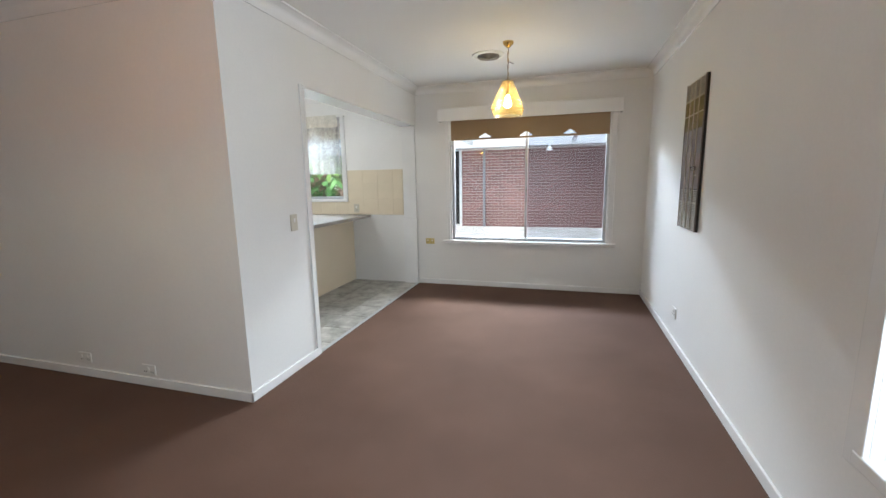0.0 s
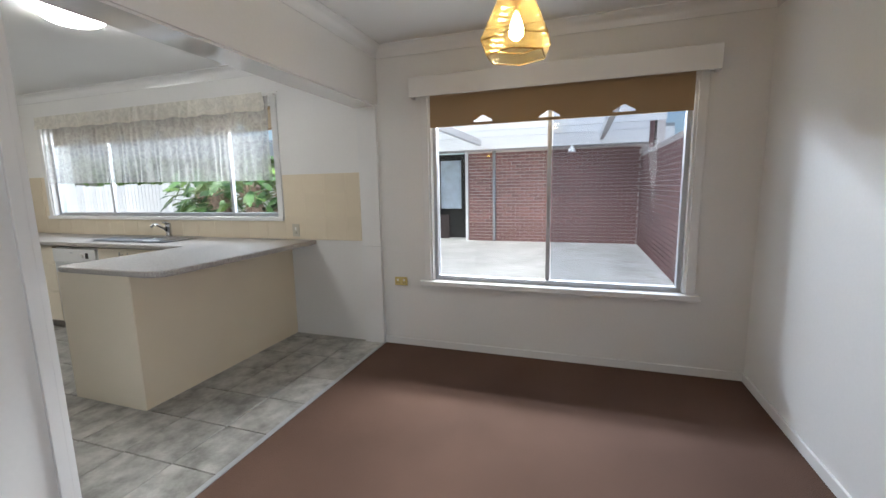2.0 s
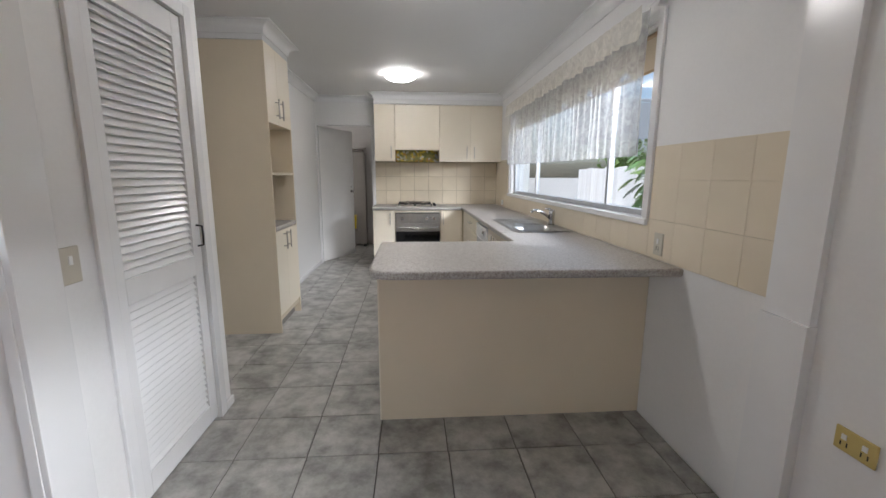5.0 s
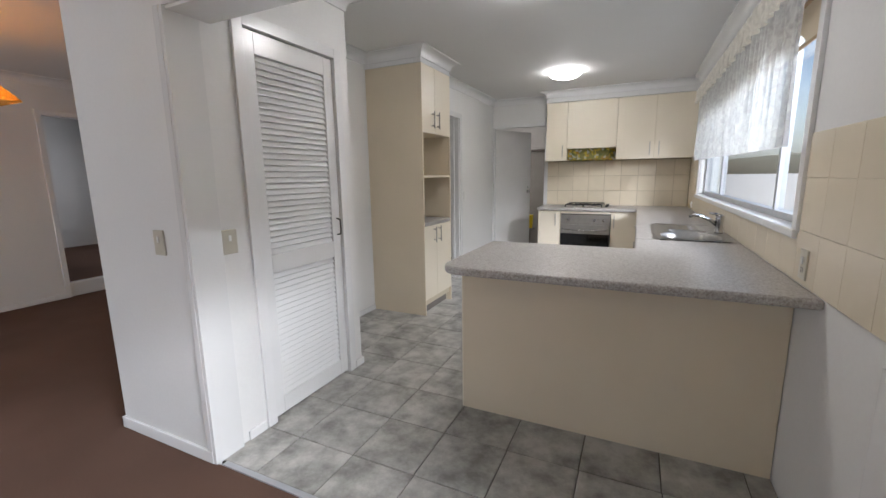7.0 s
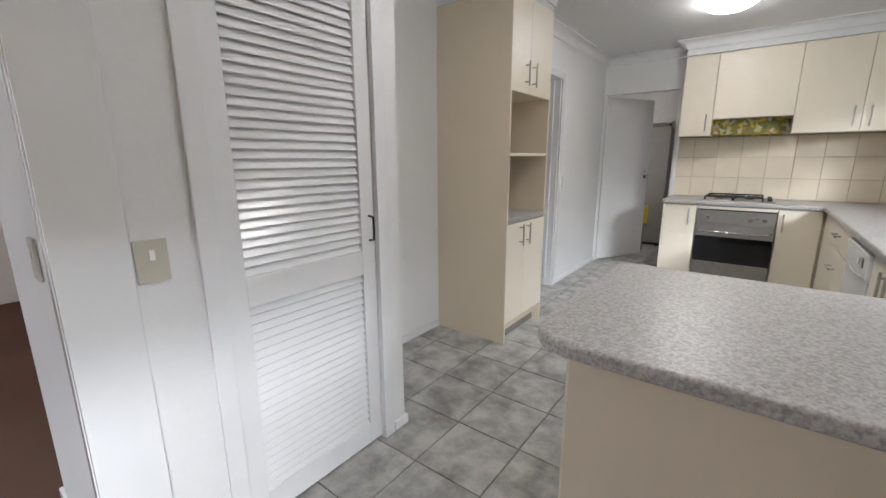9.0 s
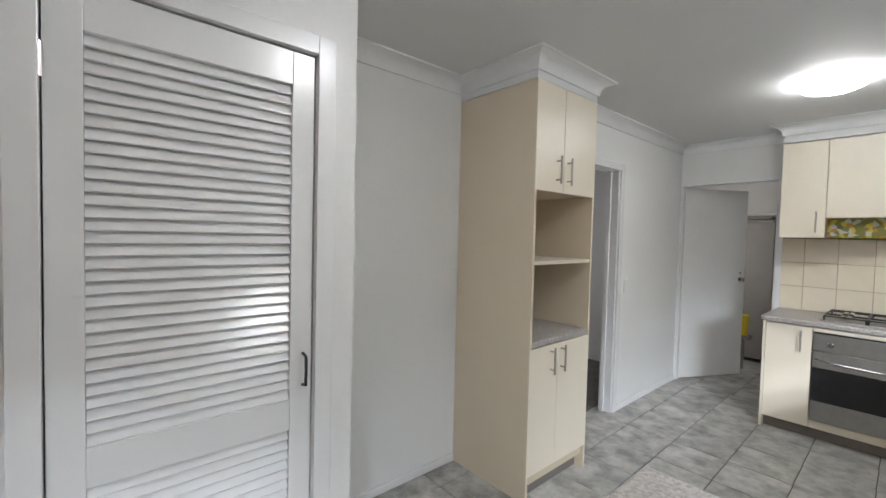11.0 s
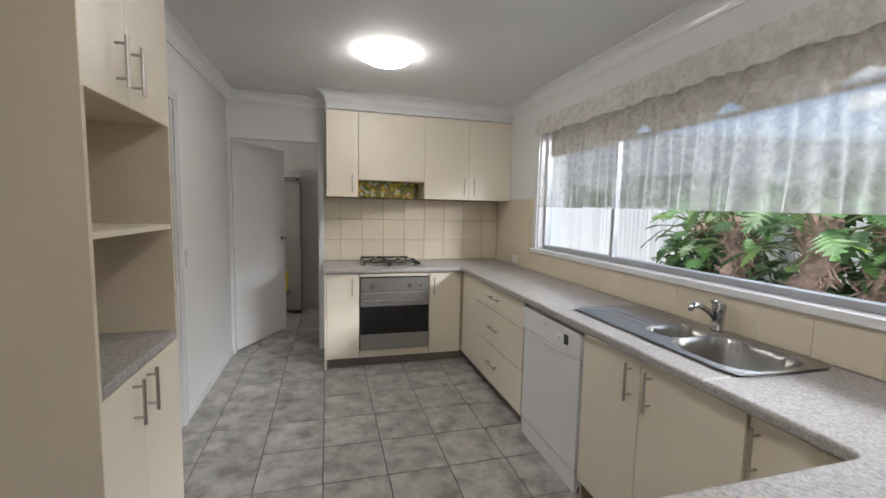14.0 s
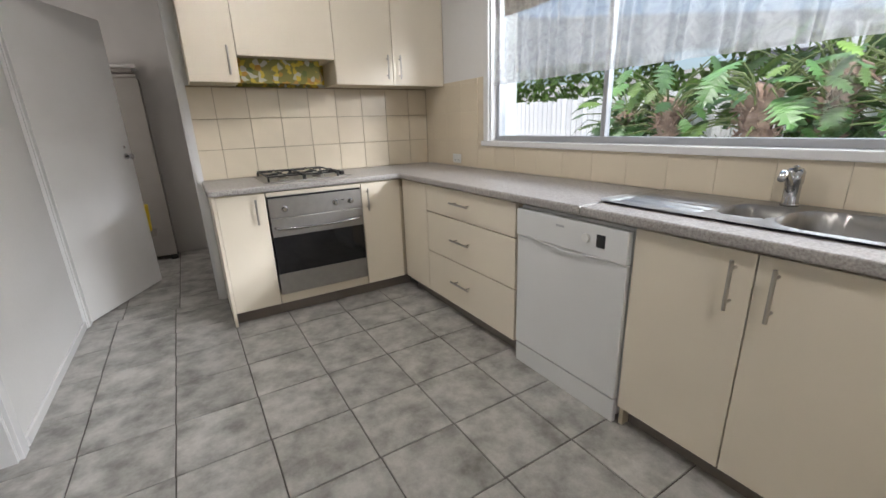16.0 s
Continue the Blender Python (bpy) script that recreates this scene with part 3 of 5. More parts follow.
w1 = sliding_window("window_1", DW, [0.0], "white wooden window with grey aluminium sliding sashes", (-1.02, 1.02))
part("insect_screen", box(0.022, 0.883, WIN + 0.098, WIN + 0.100, 0.62, 1.978), M_SCREEN, w1, "dark insect mesh over one sash")
sliding_window("window_2", KW, [-4.70, -3.02], "white wooden kitchen window with aluminium sliding sashes", (-5.70, -2.361), proud=0.030)
w3 = thing("window_3", (EAST, 0.75, 0.5), "white framed living-room window with a deep sill", "window", kind="structure")
part("architrave", boxes((EAST - 0.018, EAST, 2.28, 2.36, 0.46, 2.17), (EAST - 0.018, EAST, 0.68, 0.75, 0.46, 2.17), (EAST - 0.018, EAST, 0.75, 2.28, 2.1, 2.17), bevel=0.003), M_TRIM, w3)
part("window_sill", box(EAST - 0.022, EAST + 0.1, 0.66, 2.32, 0.468, 0.512, bevel=0.005), M_TRIM, w3)
part("window_frame", boxes((EAST + 0.1, EAST + 0.14, 2.24, 2.28, 0.512, 2.1), (EAST + 0.1, EAST + 0.14, 0.75, 0.79, 0.512, 2.1), (EAST + 0.1, EAST + 0.14, 0.79, 2.24, 2.06, 2.1), (EAST + 0.1, EAST + 0.14, 0.79, 2.24, 0.512, 0.55)), M_ALU, w3)
part("pane", box(EAST + 0.118, EAST + 0.122, 0.79, 2.24, 0.55, 2.06), M_GLASS, w3).visible_shadow = False

pel = thing("pelmet", (-1.04, WIN, 2.03), "white painted timber pelmet box above the dining window", "pelmet")
part("front_board", box(-1.040, 1.022, WIN - 0.125, WIN - 0.107, 2.03, 2.176, bevel=0.003), M_TRIM, pel)
part("end_board", box(-1.040, -1.022, WIN - 0.106, WIN - 0.019, 2.03, 2.176, bevel=0.003), M_TRIM, pel)
part("end_board", box(1.004, 1.022, WIN - 0.106, WIN - 0.019, 2.03, 2.176, bevel=0.003), M_TRIM, pel)
part("top_board", box(-1.022, 1.004, WIN - 0.106, WIN - 0.019, 2.158, 2.176), M_TRIM, pel)


def roller_blind(x0, x1, y, zb, zt, holes, label, cloth_material):
    """A holland blind with house-shaped cut-outs above its hem."""
    b = thing("roller_blind", (x0, y, zt), label, "blind")
    bm = bmesh.new()
    lo, mid, hi, hw = zb + 0.016, zb + 0.038, zb + 0.064, 0.072

    def quad(*pts):
        bm.faces.new([bm.verts.new((px, y, pz)) for px, pz in pts])
    x = x0
    for h in holes:
        quad((x, zb), (h - hw, zb), (h - hw, hi), (x, hi))
        quad((h - hw, zb), (h + hw, zb), (h + hw, lo), (h - hw, lo))
        quad((h - hw, mid - 0.012), (h - 0.012, hi - 0.004), (h - 0.012, hi), (h - hw, hi))
        quad((h + hw, mid - 0.012), (h + hw, hi), (h + 0.012, hi), (h + 0.012, hi - 0.004))
        x = h + hw
    quad((x, zb), (x1, zb), (x1, hi), (x, hi))
    quad((x0, hi), (x1, hi), (x1, zt), (x0, zt))
    bmesh.ops.remove_doubles(bm, verts=bm.verts, dist=0.0005)
    cloth = part("cloth", bm, cloth_material, b)
    sol = cloth.modifiers.new("thickness", "SOLIDIFY")
    sol.thickness = 0.002
    part("roller", tube([(x0, y + 0.015, zt), (x1, y + 0.015, zt)], 0.02, 14), M_BLIND, b)
    part("hem_bar", box(x0, x1, y - 0.004, y + 0.004, zb - 0.006, zb + 0.008, bevel=0.002), M_BLIND, b)
    return b


roller_blind(-0.905, 0.905, WIN - 0.022, 1.815, 2.05, [-0.485, 0.0, 0.49], "tan holland roller blind with three cut-outs, mostly raised", M_BLIND)
roller_blind(-5.52, -2.46, WIN + 0.035, 1.902, 2.09, [-4.98, -4.437, -3.889, -3.364, -2.83], "tan holland roller blind behind the lace curtain, mostly raised", M_BLIND2)


def hanging(name, x0, x1, y, zt, zb0, zb1, amp, waves, material, label, category, scallop=0.0):
    """A gathered curtain: folds along x, hem from zb0 to zb1."""
    th = thing(name, ((x0 + x1) / 2, y, zt), label, category)
    bm = bmesh.new()
    nx, nz = int(waves * 8), 10
    rnd = random.Random(len(name) + int(waves))
    ph = [rnd.uniform(-0.5, 0.5) for _ in range(int(waves) + 2)]
    grid = []
    for i in range(nx + 1):
        u = i / nx
        k = u * waves
        j = int(k)
        phase = ph[j] * (1 - (k - j)) + ph[j + 1] * (k - j)
        zb = zb0 + (zb1 - zb0) * u + scallop * math.sin(k * 2.1)
        col = []
        for r in range(nz + 1):
            s = r / nz
            a = amp * (0.35 + 0.65 * s)
            col.append(bm.verts.new((x0 + (x1 - x0) * u + 0.012 * math.sin(k * 2.3 + 4 * s), y + a * math.sin(2 * math.pi * (k + phase)), zt + (zb - zt) * s)))
        grid.append(col)
    for a, b in zip(grid, grid[1:]):
        for r in range(nz):
            bm.faces.new((a[r], b[r], b[r + 1], a[r + 1]))
    part("cloth", bm, material, th, smooth=True)
    return th


lace = hanging("lace_curtain", -5.50, -2.39, WIN - 0.075, 2.17, 1.472, 1.440, 0.018, 34, M_LACE, "sheer white lace curtain across the upper window", "curtain")
part("rod", tube([(-5.60, WIN - 0.06, 2.198), (-2.30, WIN - 0.06, 2.198)], 0.006, 10), M_WPLASTIC, lace, "thin white curtain rod")
part("bracket", box(-2.37, -2.345, WIN - 0.065, WIN - 0.018, 2.17, 2.19, bevel=0.003), M_WPLASTIC, lace)
part("bracket", box(-5.62, -5.595, WIN - 0.065, WIN - 0.018, 2.17, 2.19, bevel=0.003), M_WPLASTIC, lace)
hanging("lace_valance", -5.53, -2.41, WIN - 0.105, 2.195, 2.062, 2.045, 0.014, 24, M_VAL, "ruffled ivory lace valance over the curtain", "valance", 0.005)


# ---- lights ----
def oyster_light(x, y, label, r=0.168):
    o = thing("ceiling_light", (x, y, CEIL), label, "ceiling light", "oyster lights in the kitchen")
    part("base", lathe((x, y), [(r * 0.93, CEIL), (r * 0.93, CEIL - 0.018), (r * 0.9, CEIL - 0.02)]), M_WPLASTIC, o)
    prof = [(r, CEIL - 0.012)] + [(r * math.cos(a), CEIL - 0.02 - 0.06 * math.sin(a)) for a in [k / 8 * math.pi / 2 for k in range(8)]] + [(0.01, CEIL - 0.082)]
    part("diffuser", lathe((x, y), prof), M_OYSTER, o, "glowing opal dome", smooth=True)


oyster_light(-5.16, 4.505, "round opal oyster ceiling light, switched on")
oyster_light(-2.77, 4.63, "round opal oyster ceiling light, switched on")


def pendant(x, y, z0, z1, top, mid, bot, cuff, material, sides, label, bulb_material):
    p = thing("pendant_lamp", (x, y, CEIL), label, "pendant lamp")
    part("ceiling_rose", lathe((x, y), [(0.045, CEIL), (0.045, CEIL - 0.012), (0.03, CEIL - 0.03), (0.012, CEIL - 0.045)], 20), M_BRASS, p, "brass ceiling rose")
    ch = bmesh.new()
    n = int((CEIL - 0.045 - z1) / 0.026)
    for i in range(n):
        zc = CEIL - 0.05 - i * (CEIL - 0.05 - z1) / n
        ring = [(x + (0.006 if i % 2 else 0) * math.cos(a) , y + (0.0 if i % 2 else 0.006) * math.cos(a), zc - 0.013 + 0.016 * math.sin(a)) for a in [k * math.pi / 4 for k in range(9)]]
        add_tube(ch, ring, 0.0022, 5)
    part("chain", ch, M_BRASS, p)
    part("cord", tube([(x + 0.004 * math.sin(i * 1.3), y + 0.004 * math.cos(i * 1.3), CEIL - 0.04 + (z1 - CEIL + 0.04) * i / 14) for i in range(15)], 0.003, 6), M_HBROWN, p)
    part("cord_end", tube([(x, y, z1 + 0.16), (x + 0.02, y, z1 + 0.15), (x + 0.045, y, z1 + 0.14)], 0.003, 6), M_HBROWN, p)
    bm = bmesh.new()
    off = math.pi / sides

    def ring(r, z):
        return [bm.verts.new((x + r * math.cos(off + 2 * math.pi * k / sides), y + r * math.sin(off + 2 * math.pi * k / sides), z)) for k in range(sides)]
    rows = [(top, z1)]
    ribs = 11
    zm = z0 + cuff
    for i in range(1, ribs * 2 + 1):
        s = i / (ribs * 2)
        rows.append((top + (mid - top) * s + (0.004 if i % 2 else 0.0), z1 + (zm - z1) * s))
    if cuff:
        rows.append((bot, z0))
    rings = [ring(r, z) for r, z in rows]
    for a, b in zip(rings, rings[1:]):
        for k in range(sides):
            bm.faces.new((a[k], a[(k + 1) % sides], b[(k + 1) % sides], b[k]))
    sh = part("shade", bm, material, p, "ribbed amber plastic shade")
    sh.modifiers.new("thickness", "SOLIDIFY").thickness = 0.004
    for r, z in ((mid + 0.002, zm), (bot + 0.002, z0), (top, z1))[0 if cuff else 1:]:
        pts = [(x + r * math.cos(off + 2 * math.pi * k / sides), y + r * math.sin(off + 2 * math.pi * k / sides), z) for k in range(sides + 1)]
        part("frame_ring", tube(pts, 0.003, 5), M_BRASS, p, "thin brass ring")
    part("lamp_holder", lathe((x, y), [(0.018, z1 + 0.01), (0.018, z1 - 0.105), (0.012, z1 - 0.11)], 14), M_BRASS, p)
    zb = z1 - 0.115
    part("bulb", lathe((x, y), [(0.012, zb), (0.022, zb - 0.03), (0.031, zb - 0.06), (0.028, zb - 0.08), (0.012, zb - 0.095)], 18), bulb_material, p, "glowing bulb", smooth=True)
    return p


pendant(-0.04, 4.56, 1.870, 2.145, 0.045, 0.148, 0.125, 0.055, M_AMBER, 6, "amber ribbed plastic pendant lamp on a brass chain, switched on", M_BULB)
pendant(-1.47, 1.25, 1.88, 2.12, 0.05, 0.30, 0.30, 0.0, M_AMBER2, 4, "wide amber ribbed pyramid pendant lamp, switched on", M_BULB2)

v = thing("ceiling_vent", (-0.26, 4.87, CEIL), "round grey ceiling heating vent", "ceiling vent")
part("rim", lathe((-0.26, 4.87), [(0.15, CEIL), (0.148, CEIL - 0.008), (0.115, CEIL - 0.014), (0.11, CEIL - 0.004)], 40), M_WPLASTIC, v)
for k, r in enumerate((0.098, 0.076, 0.054, 0.032)):
    part("ring", lathe((-0.26, 4.87), [(r, CEIL - 0.005), (r, CEIL - 0.024 - 0.004 * k), (r - 0.012, CEIL - 0.020 - 0.004 * k), (r - 0.016, CEIL - 0.005)], 36), M_BOARD, v)


# ---- cabinet helpers ----
def handle(parent, p, q, out, r=0.006):
    """A round bar handle from p to q, on two posts; out points away from the door."""
    p, q, o = Vector(p), Vector(q), Vector(out) * 0.032
    bm = tube([p + o, q + o], r, 10)
    d = (q - p)
    for s in (0.16, 0.84):
        add_tube(bm, [p + d * s, p + d * s + o], r * 0.75, 8)
    return part("handle", bm, M_NICKEL, parent, "satin nickel bar handle", smooth=False)


G = 0.0022
FX = -5.95          # front of the end-wall base doors
FY = 5.34           # front of the window-wall base doors

# left base cabinet
c = thing("base_cabinet", (-6.25, 4.24, 0), "narrow cream base cabinet beside the oven", "kitchen cabinet")
part("body", boxes((END + 0.002, FX - 0.02, 4.101, 4.383, 0.09, 0.858)), M_CARCASS, c)
part("end_panel", box(END + 0.002, FX + 0.004, 4.082, 4.100, 0, 0.858, bevel=0.0015), M_CREAM, c)
d = part("door", box(FX - 0.018, FX, 4.102, 4.383 - G, 0.092, 0.85, bevel=0.002), M_CREAM, c)
handle(d, (FX, 4.318, 0.820), (FX, 4.318, 0.660), (1, 0, 0))
part("kickboard", box(FX - 0.075, FX - 0.06, 4.101, 4.383, 0, 0.088), M_KICK, c)

# oven housing and oven
c = thing("oven_cabinet", (-6.25, 4.70, 0), "cream cabinet housing the oven", "kitchen cabinet")
part("body", boxes((END + 0.002, FX - 0.06, 4.386, 5.014, 0.09, 0.15), (END + 0.002, END + 0.02, 4.386, 5.014, 0.15, 0.858)), M_CARCASS, c)
part("rail", box(FX - 0.018, FX, 4.386, 5.014, 0.825, 0.852, bevel=0.0015), M_CREAM, c)
part("bottom_panel", box(FX - 0.018, FX, 4.386, 5.014, 0.092, 0.152, bevel=0.002), M_CREAM, c)
part("kickboard", box(FX - 0.075, FX - 0.06, 4.384, 5.016, 0, 0.088), M_KICK, c)
o = thing("oven", (-6.2, 4.70, 0.155), "stainless steel built-in oven with a black glass door", "oven")
part("body", box(-6.48, FX - 0.002, 4.40, 5.00, 0.156, 0.815), M_STEEL, o)
part("control_panel", box(FX - 0.001, FX + 0.014, 4.39, 5.01, 0.688, 0.812, bevel=0.002), M_STEEL, o)
part("shadow_gap", box(FX - 0.001, FX + 0.004, 4.392, 5.008, 0.813, 0.822), M_BLACK, o)
od = part("door", boxes((FX - 0.001, FX + 0.018, 4.39, 5.01, 0.560, 0.680), (FX - 0.001, FX + 0.018, 4.39, 5.01, 0.160, 0.305), bevel=0.002), M_STEEL, o)
part("door_glass", box(FX - 0.0, FX + 0.016, 4.392, 5.008, 0.306, 0.559, bevel=0.001), M_OVENGLASS, od, "black glass window")
part("handle", tube([(FX + 0.018, 4.41, 0.622), (FX + 0.045, 4.43, 0.618), (FX + 0.055, 4.55, 0.612), (FX + 0.058, 4.70, 0.610), (FX + 0.055, 4.85, 0.612), (FX + 0.045, 4.97, 0.618), (FX + 0.018, 4.99, 0.622)], 0.008, 10), M_CHROME, od, "curved bar handle", smooth=True)
for ky in (4.485, 4.824, 4.930):
    part("knob", tube([(FX + 0.014, ky, 0.742), (FX + 0.020, ky, 0.742), (FX + 0.021, ky, 0.742), (FX + 0.038, ky, 0.742)], [0.021, 0.021, 0.015, 0.013], 16), M_CHROME, o)
part("display_mark", box(FX + 0.014, FX + 0.0146, 4.86, 4.885, 0.752, 0.757), M_BLACK, o)

# right corner cabinet
c = thing("base_cabinet", (-6.25, 5.18, 0), "cream corner base cabinet beside the oven", "kitchen cabinet")
part("body", boxes((END + 0.002, FX - 0.02, 5.018, WIN - 0.003, 0.09, 0.858)), M_CARCASS, c)
d = part("door", box(FX - 0.018, FX, 5.017 + G, 5.318, 0.092, 0.85, bevel=0.002), M_CREAM, c)
handle(d, (FX, 5.056, 0.815), (FX, 5.056, 0.655), (1, 0, 0))
part("kickboard", box(FX - 0.075, FX - 0.06, 5.017, 5.40, 0, 0.088), M_KICK, c)

# drawers
c = thing("drawer_cabinet", (-5.3, 5.6, 0), "cream cabinet of three wide drawers", "kitchen cabinet")
part("body", boxes((-5.93, -4.672, FY + 0.02, WIN - 0.003, 0.09, 0.858)), M_CARCASS, c)
part("filler", box(-5.945, -5.582, FY, FY + 0.018, 0.092, 0.85, bevel=0.0015), M_CREAM, c)
for za, zb in ((0.672, 0.85), (0.393, 0.668), (0.092, 0.389)):
    d = part("drawer_front", box(-5.579, -4.672, FY, FY + 0.018, za + G, zb, bevel=0.002), M_CREAM, c)
    zc = zb - 0.078 if zb > 0.8 else zb - 0.130
    handle(d, (-5.245, FY, zc), (-5.055, FY, zc), (0, -1, 0))
part("kickboard", box(-5.88, -4.672, FY + 0.06, FY + 0.075, 0, 0.088), M_KICK, c)

# dishwasher
dw = thing("dishwasher", (-4.34, 5.6, 0), "white freestanding dishwasher under the bench", "dishwasher")
part("body", box(-4.648, -4.036, FY + 0.02, WIN - 0.03, 0.03, 0.845, bevel=0.004), M_WHITEAPP, dw)
d = part("door", box(-4.646, -4.038, FY - 0.008, FY + 0.02, 0.115, 0.700, bevel=0.005), M_WHITEAPP, dw)
cp = part("control_panel", box(-4.646, -4.038, FY - 0.016, FY + 0.02, 0.703, 0.835, bevel=0.006), M_WHITEAPP, dw)
part("display", box(-4.175, -4.135, FY - 0.018, FY - 0.015, 0.748, 0.800), M_BLACK, cp, "black display")
part("dial", tube([(-4.225, FY - 0.016, 0.775), (-4.225, FY - 0.026, 0.775)], [0.020, 0.017], 18), M_WPLASTIC, cp)
part("badge", box(-4.39, -4.345, FY - 0.0175, FY - 0.015, 0.793, 0.802), M_ALU, cp, "small grey badge")
part("grip", tube([(-4.60, FY - 0.010, 0.712), (-4.45, FY - 0.019, 0.698), (-4.34, FY - 0.021, 0.694), (-4.23, FY - 0.019, 0.698), (-4.08, FY - 0.010, 0.712)], 0.005, 8), M_WHITEAPP, cp, smooth=True)
part("plinth", box(-4.646, -4.038, FY - 0.004, FY + 0.02, 0.0, 0.108, bevel=0.004), M_WHITEAPP, dw)

# sink cabinet
c = thing("sink_cabinet", (-3.6, 5.6, 0), "cream two-door cabinet under the sink", "kitchen cabinet")
part("body", boxes((-4.024, -4.006, FY + 0.02, WIN - 0.003, 0, 0.858), (-4.006, -3.2, FY + 0.02, WIN - 0.003, 0.09, 0.108), (-3.216, -3.2, FY + 0.02, WIN - 0.003, 0.108, 0.858)), M_CARCASS, c)
d = part("door", box(-4.022, -3.638 - G, FY, FY + 0.018, 0.092, 0.85, bevel=0.002), M_CREAM, c)
handle(d, (-3.690, FY, 0.825), (-3.690, FY, 0.665), (0, -1, 0))
d = part("door", box(-3.638 + G, -3.206, FY, FY + 0.018, 0.092, 0.85, bevel=0.002), M_CREAM, c)
handle(d, (-3.582, FY, 0.825), (-3.582, FY, 0.665), (0, -1, 0))
part("kickboard", box(-4.022, -3.2, FY + 0.06, FY + 0.075, 0, 0.088), M_KICK, c)
c = thing("base_cabinet", (-3.05, 5.6, 0), "narrow cream corner cabinet beside the peninsula", "kitchen cabinet")
part("body", boxes((-3.196, -2.33, FY + 0.02, WIN - 0.003, 0.09, 0.858)), M_CARCASS, c)
d = part("door", box(-3.194, -2.96, FY, FY + 0.018, 0.092, 0.85, bevel=0.002), M_CREAM, c)
handle(d, (-3.165, FY, 0.830), (-3.165, FY, 0.675), (0, -1, 0))
part("kickboard", box(-3.2, -2.9, FY + 0.06, FY + 0.075, 0, 0.088), M_KICK, c)

# peninsula
c = thing("peninsula_cabinet", (-2.6, 4.9, 0), "beige laminate peninsula base with plain panels", "kitchen cabinet")
part("back_panel", box(-2.325, -2.307, 4.455, WIN - 0.003, 0, 0.858, bevel=0.0015), M_PANEL, c)
part("end_panel", box(-2.955, -2.308, 4.448, 4.4545, 0, 0.858), M_CREAM, c, "cream end panel")
part("body", box(-2.92, -2.326, 4.456, FY, 0.09, 0.858), M_CARCASS, c)
for a, b in ((4.46, 4.89), (4.894, 5.33)):
    d = part("door", box(-2.94, -2.922, a, b, 0.092, 0.85, bevel=0.002), M_CREAM, c)
    handle(d, (-2.94, b - 0.05, 0.80), (-2.94, b - 0.05, 0.645), (-1, 0, 0))
part("kickboard", box(-2.88, -2.865, 4.456, FY + 0.06, 0, 0.088), M_KICK, c)

# benchtop: one continuous top, cut round the sink
bench = thing("benchtop", (-4.2, 5.4, 0.86), "speckled grey laminate benchtop with rounded edges", "benchtop")
SX0, SX1, SY0, SY1 = -4.29, -3.31, 5.435, 5.895
part("top", rounded_slab([(END + 0.002, 4.062), (-5.92, 4.062), (-5.92, 5.312), (SX0 + 0.03, 5.312), (SX0 + 0.03, WIN - 0.002), (END + 0.002, WIN - 0.002)], [0, 0.05, 0.03, 0, 0, 0], 0.860, 0.900), M_BENCH, bench)
part("top", rounded_slab([(SX1 - 0.03, 5.312), (-2.918, 5.312), (-2.918, 4.425), (-2.038, 4.425), (-2.038, WIN - 0.002), (SX1 - 0.03, WIN - 0.002)], [0, 0.03, 0.03, 0.14, 0, 0], 0.860, 0.900), M_BENCH, bench)
part("front_strip", box(SX0 + 0.0295, SX1 - 0.0295, 5.312, SY0 + 0.03, 0.860, 0.900, bevel=0.010, seg=3), M_BENCH, bench)
part("back_strip", box(SX0 + 0.0295, SX1 - 0.0295, SY1 - 0.03, WIN - 0.002, 0.860, 0.8995), M_BENCH, bench)

# sink
s = thing("sink", (-3.82, 5.65, 0.9), "stainless steel sink with one and a half bowls and a drainer", "sink")


def sink_mesh():
    bm = bmesh.new()
    z = 0.906
    nx, ny = 150, 54
    bowls = [(-3.795, 5.665, 0.085, 0.125, 0.11), (-3.515, 5.655, 0.180, 0.175, 0.17)]

    def height(x, y):
        h = 0.0
        for cx, cy, rx, ry, dep in bowls:
            q = (abs((x - cx) / rx) ** 3.2 + abs((y - cy) / ry) ** 3.2) ** (1 / 3.2)
            if q < 1:
                h = min(h, -dep * min(1.0, (1 - q) * 5.5) ** 0.6)
            elif q < 1.08:
                h = max(h, 0.003)
        ux = (x - (-4.25)) / 0.35
        uy = (y - 5.48) / 0.36
        if 0 < ux < 1 and 0 < uy < 1:
            h = -0.006 + 0.0060 * max(0.0, math.sin(uy * math.pi * 11)) * (1 if 0.05 < ux < 0.95 else 0)
        e = min(x - SX0, SX1 - x, y - SY0, SY1 - y)
        if e < 0.012:
            h += 0.003
        return h
    rows = []
    for i in range(nx + 1):
        rows.append([])
        for j in range(ny + 1):
            x, y = SX0 + (SX1 - SX0) * i / nx, SY0 + (SY1 - SY0) * j / ny
            ex, ey = min(x - SX0, SX1 - x), min(y - SY0, SY1 - y)
            dx = max(0, 0.07 - ex)
            dy = max(0, 0.07 - ey)
            r = math.hypot(dx, dy)
            if r > 0.07:
                k = 0.07 / r
                x += (dx - dx * k) * (1 if x < (SX0 + SX1) / 2 else -1)
                y += (dy - dy * k) * (1 if y < (SY0 + SY1) / 2 else -1)
            rows[-1].append(bm.verts.new((x, y, z + height(x, y))))
    for a, b in zip(rows, rows[1:]):
        for j in range(ny):
            bm.faces.new((a[j], b[j], b[j + 1], a[j + 1]))
    return bm


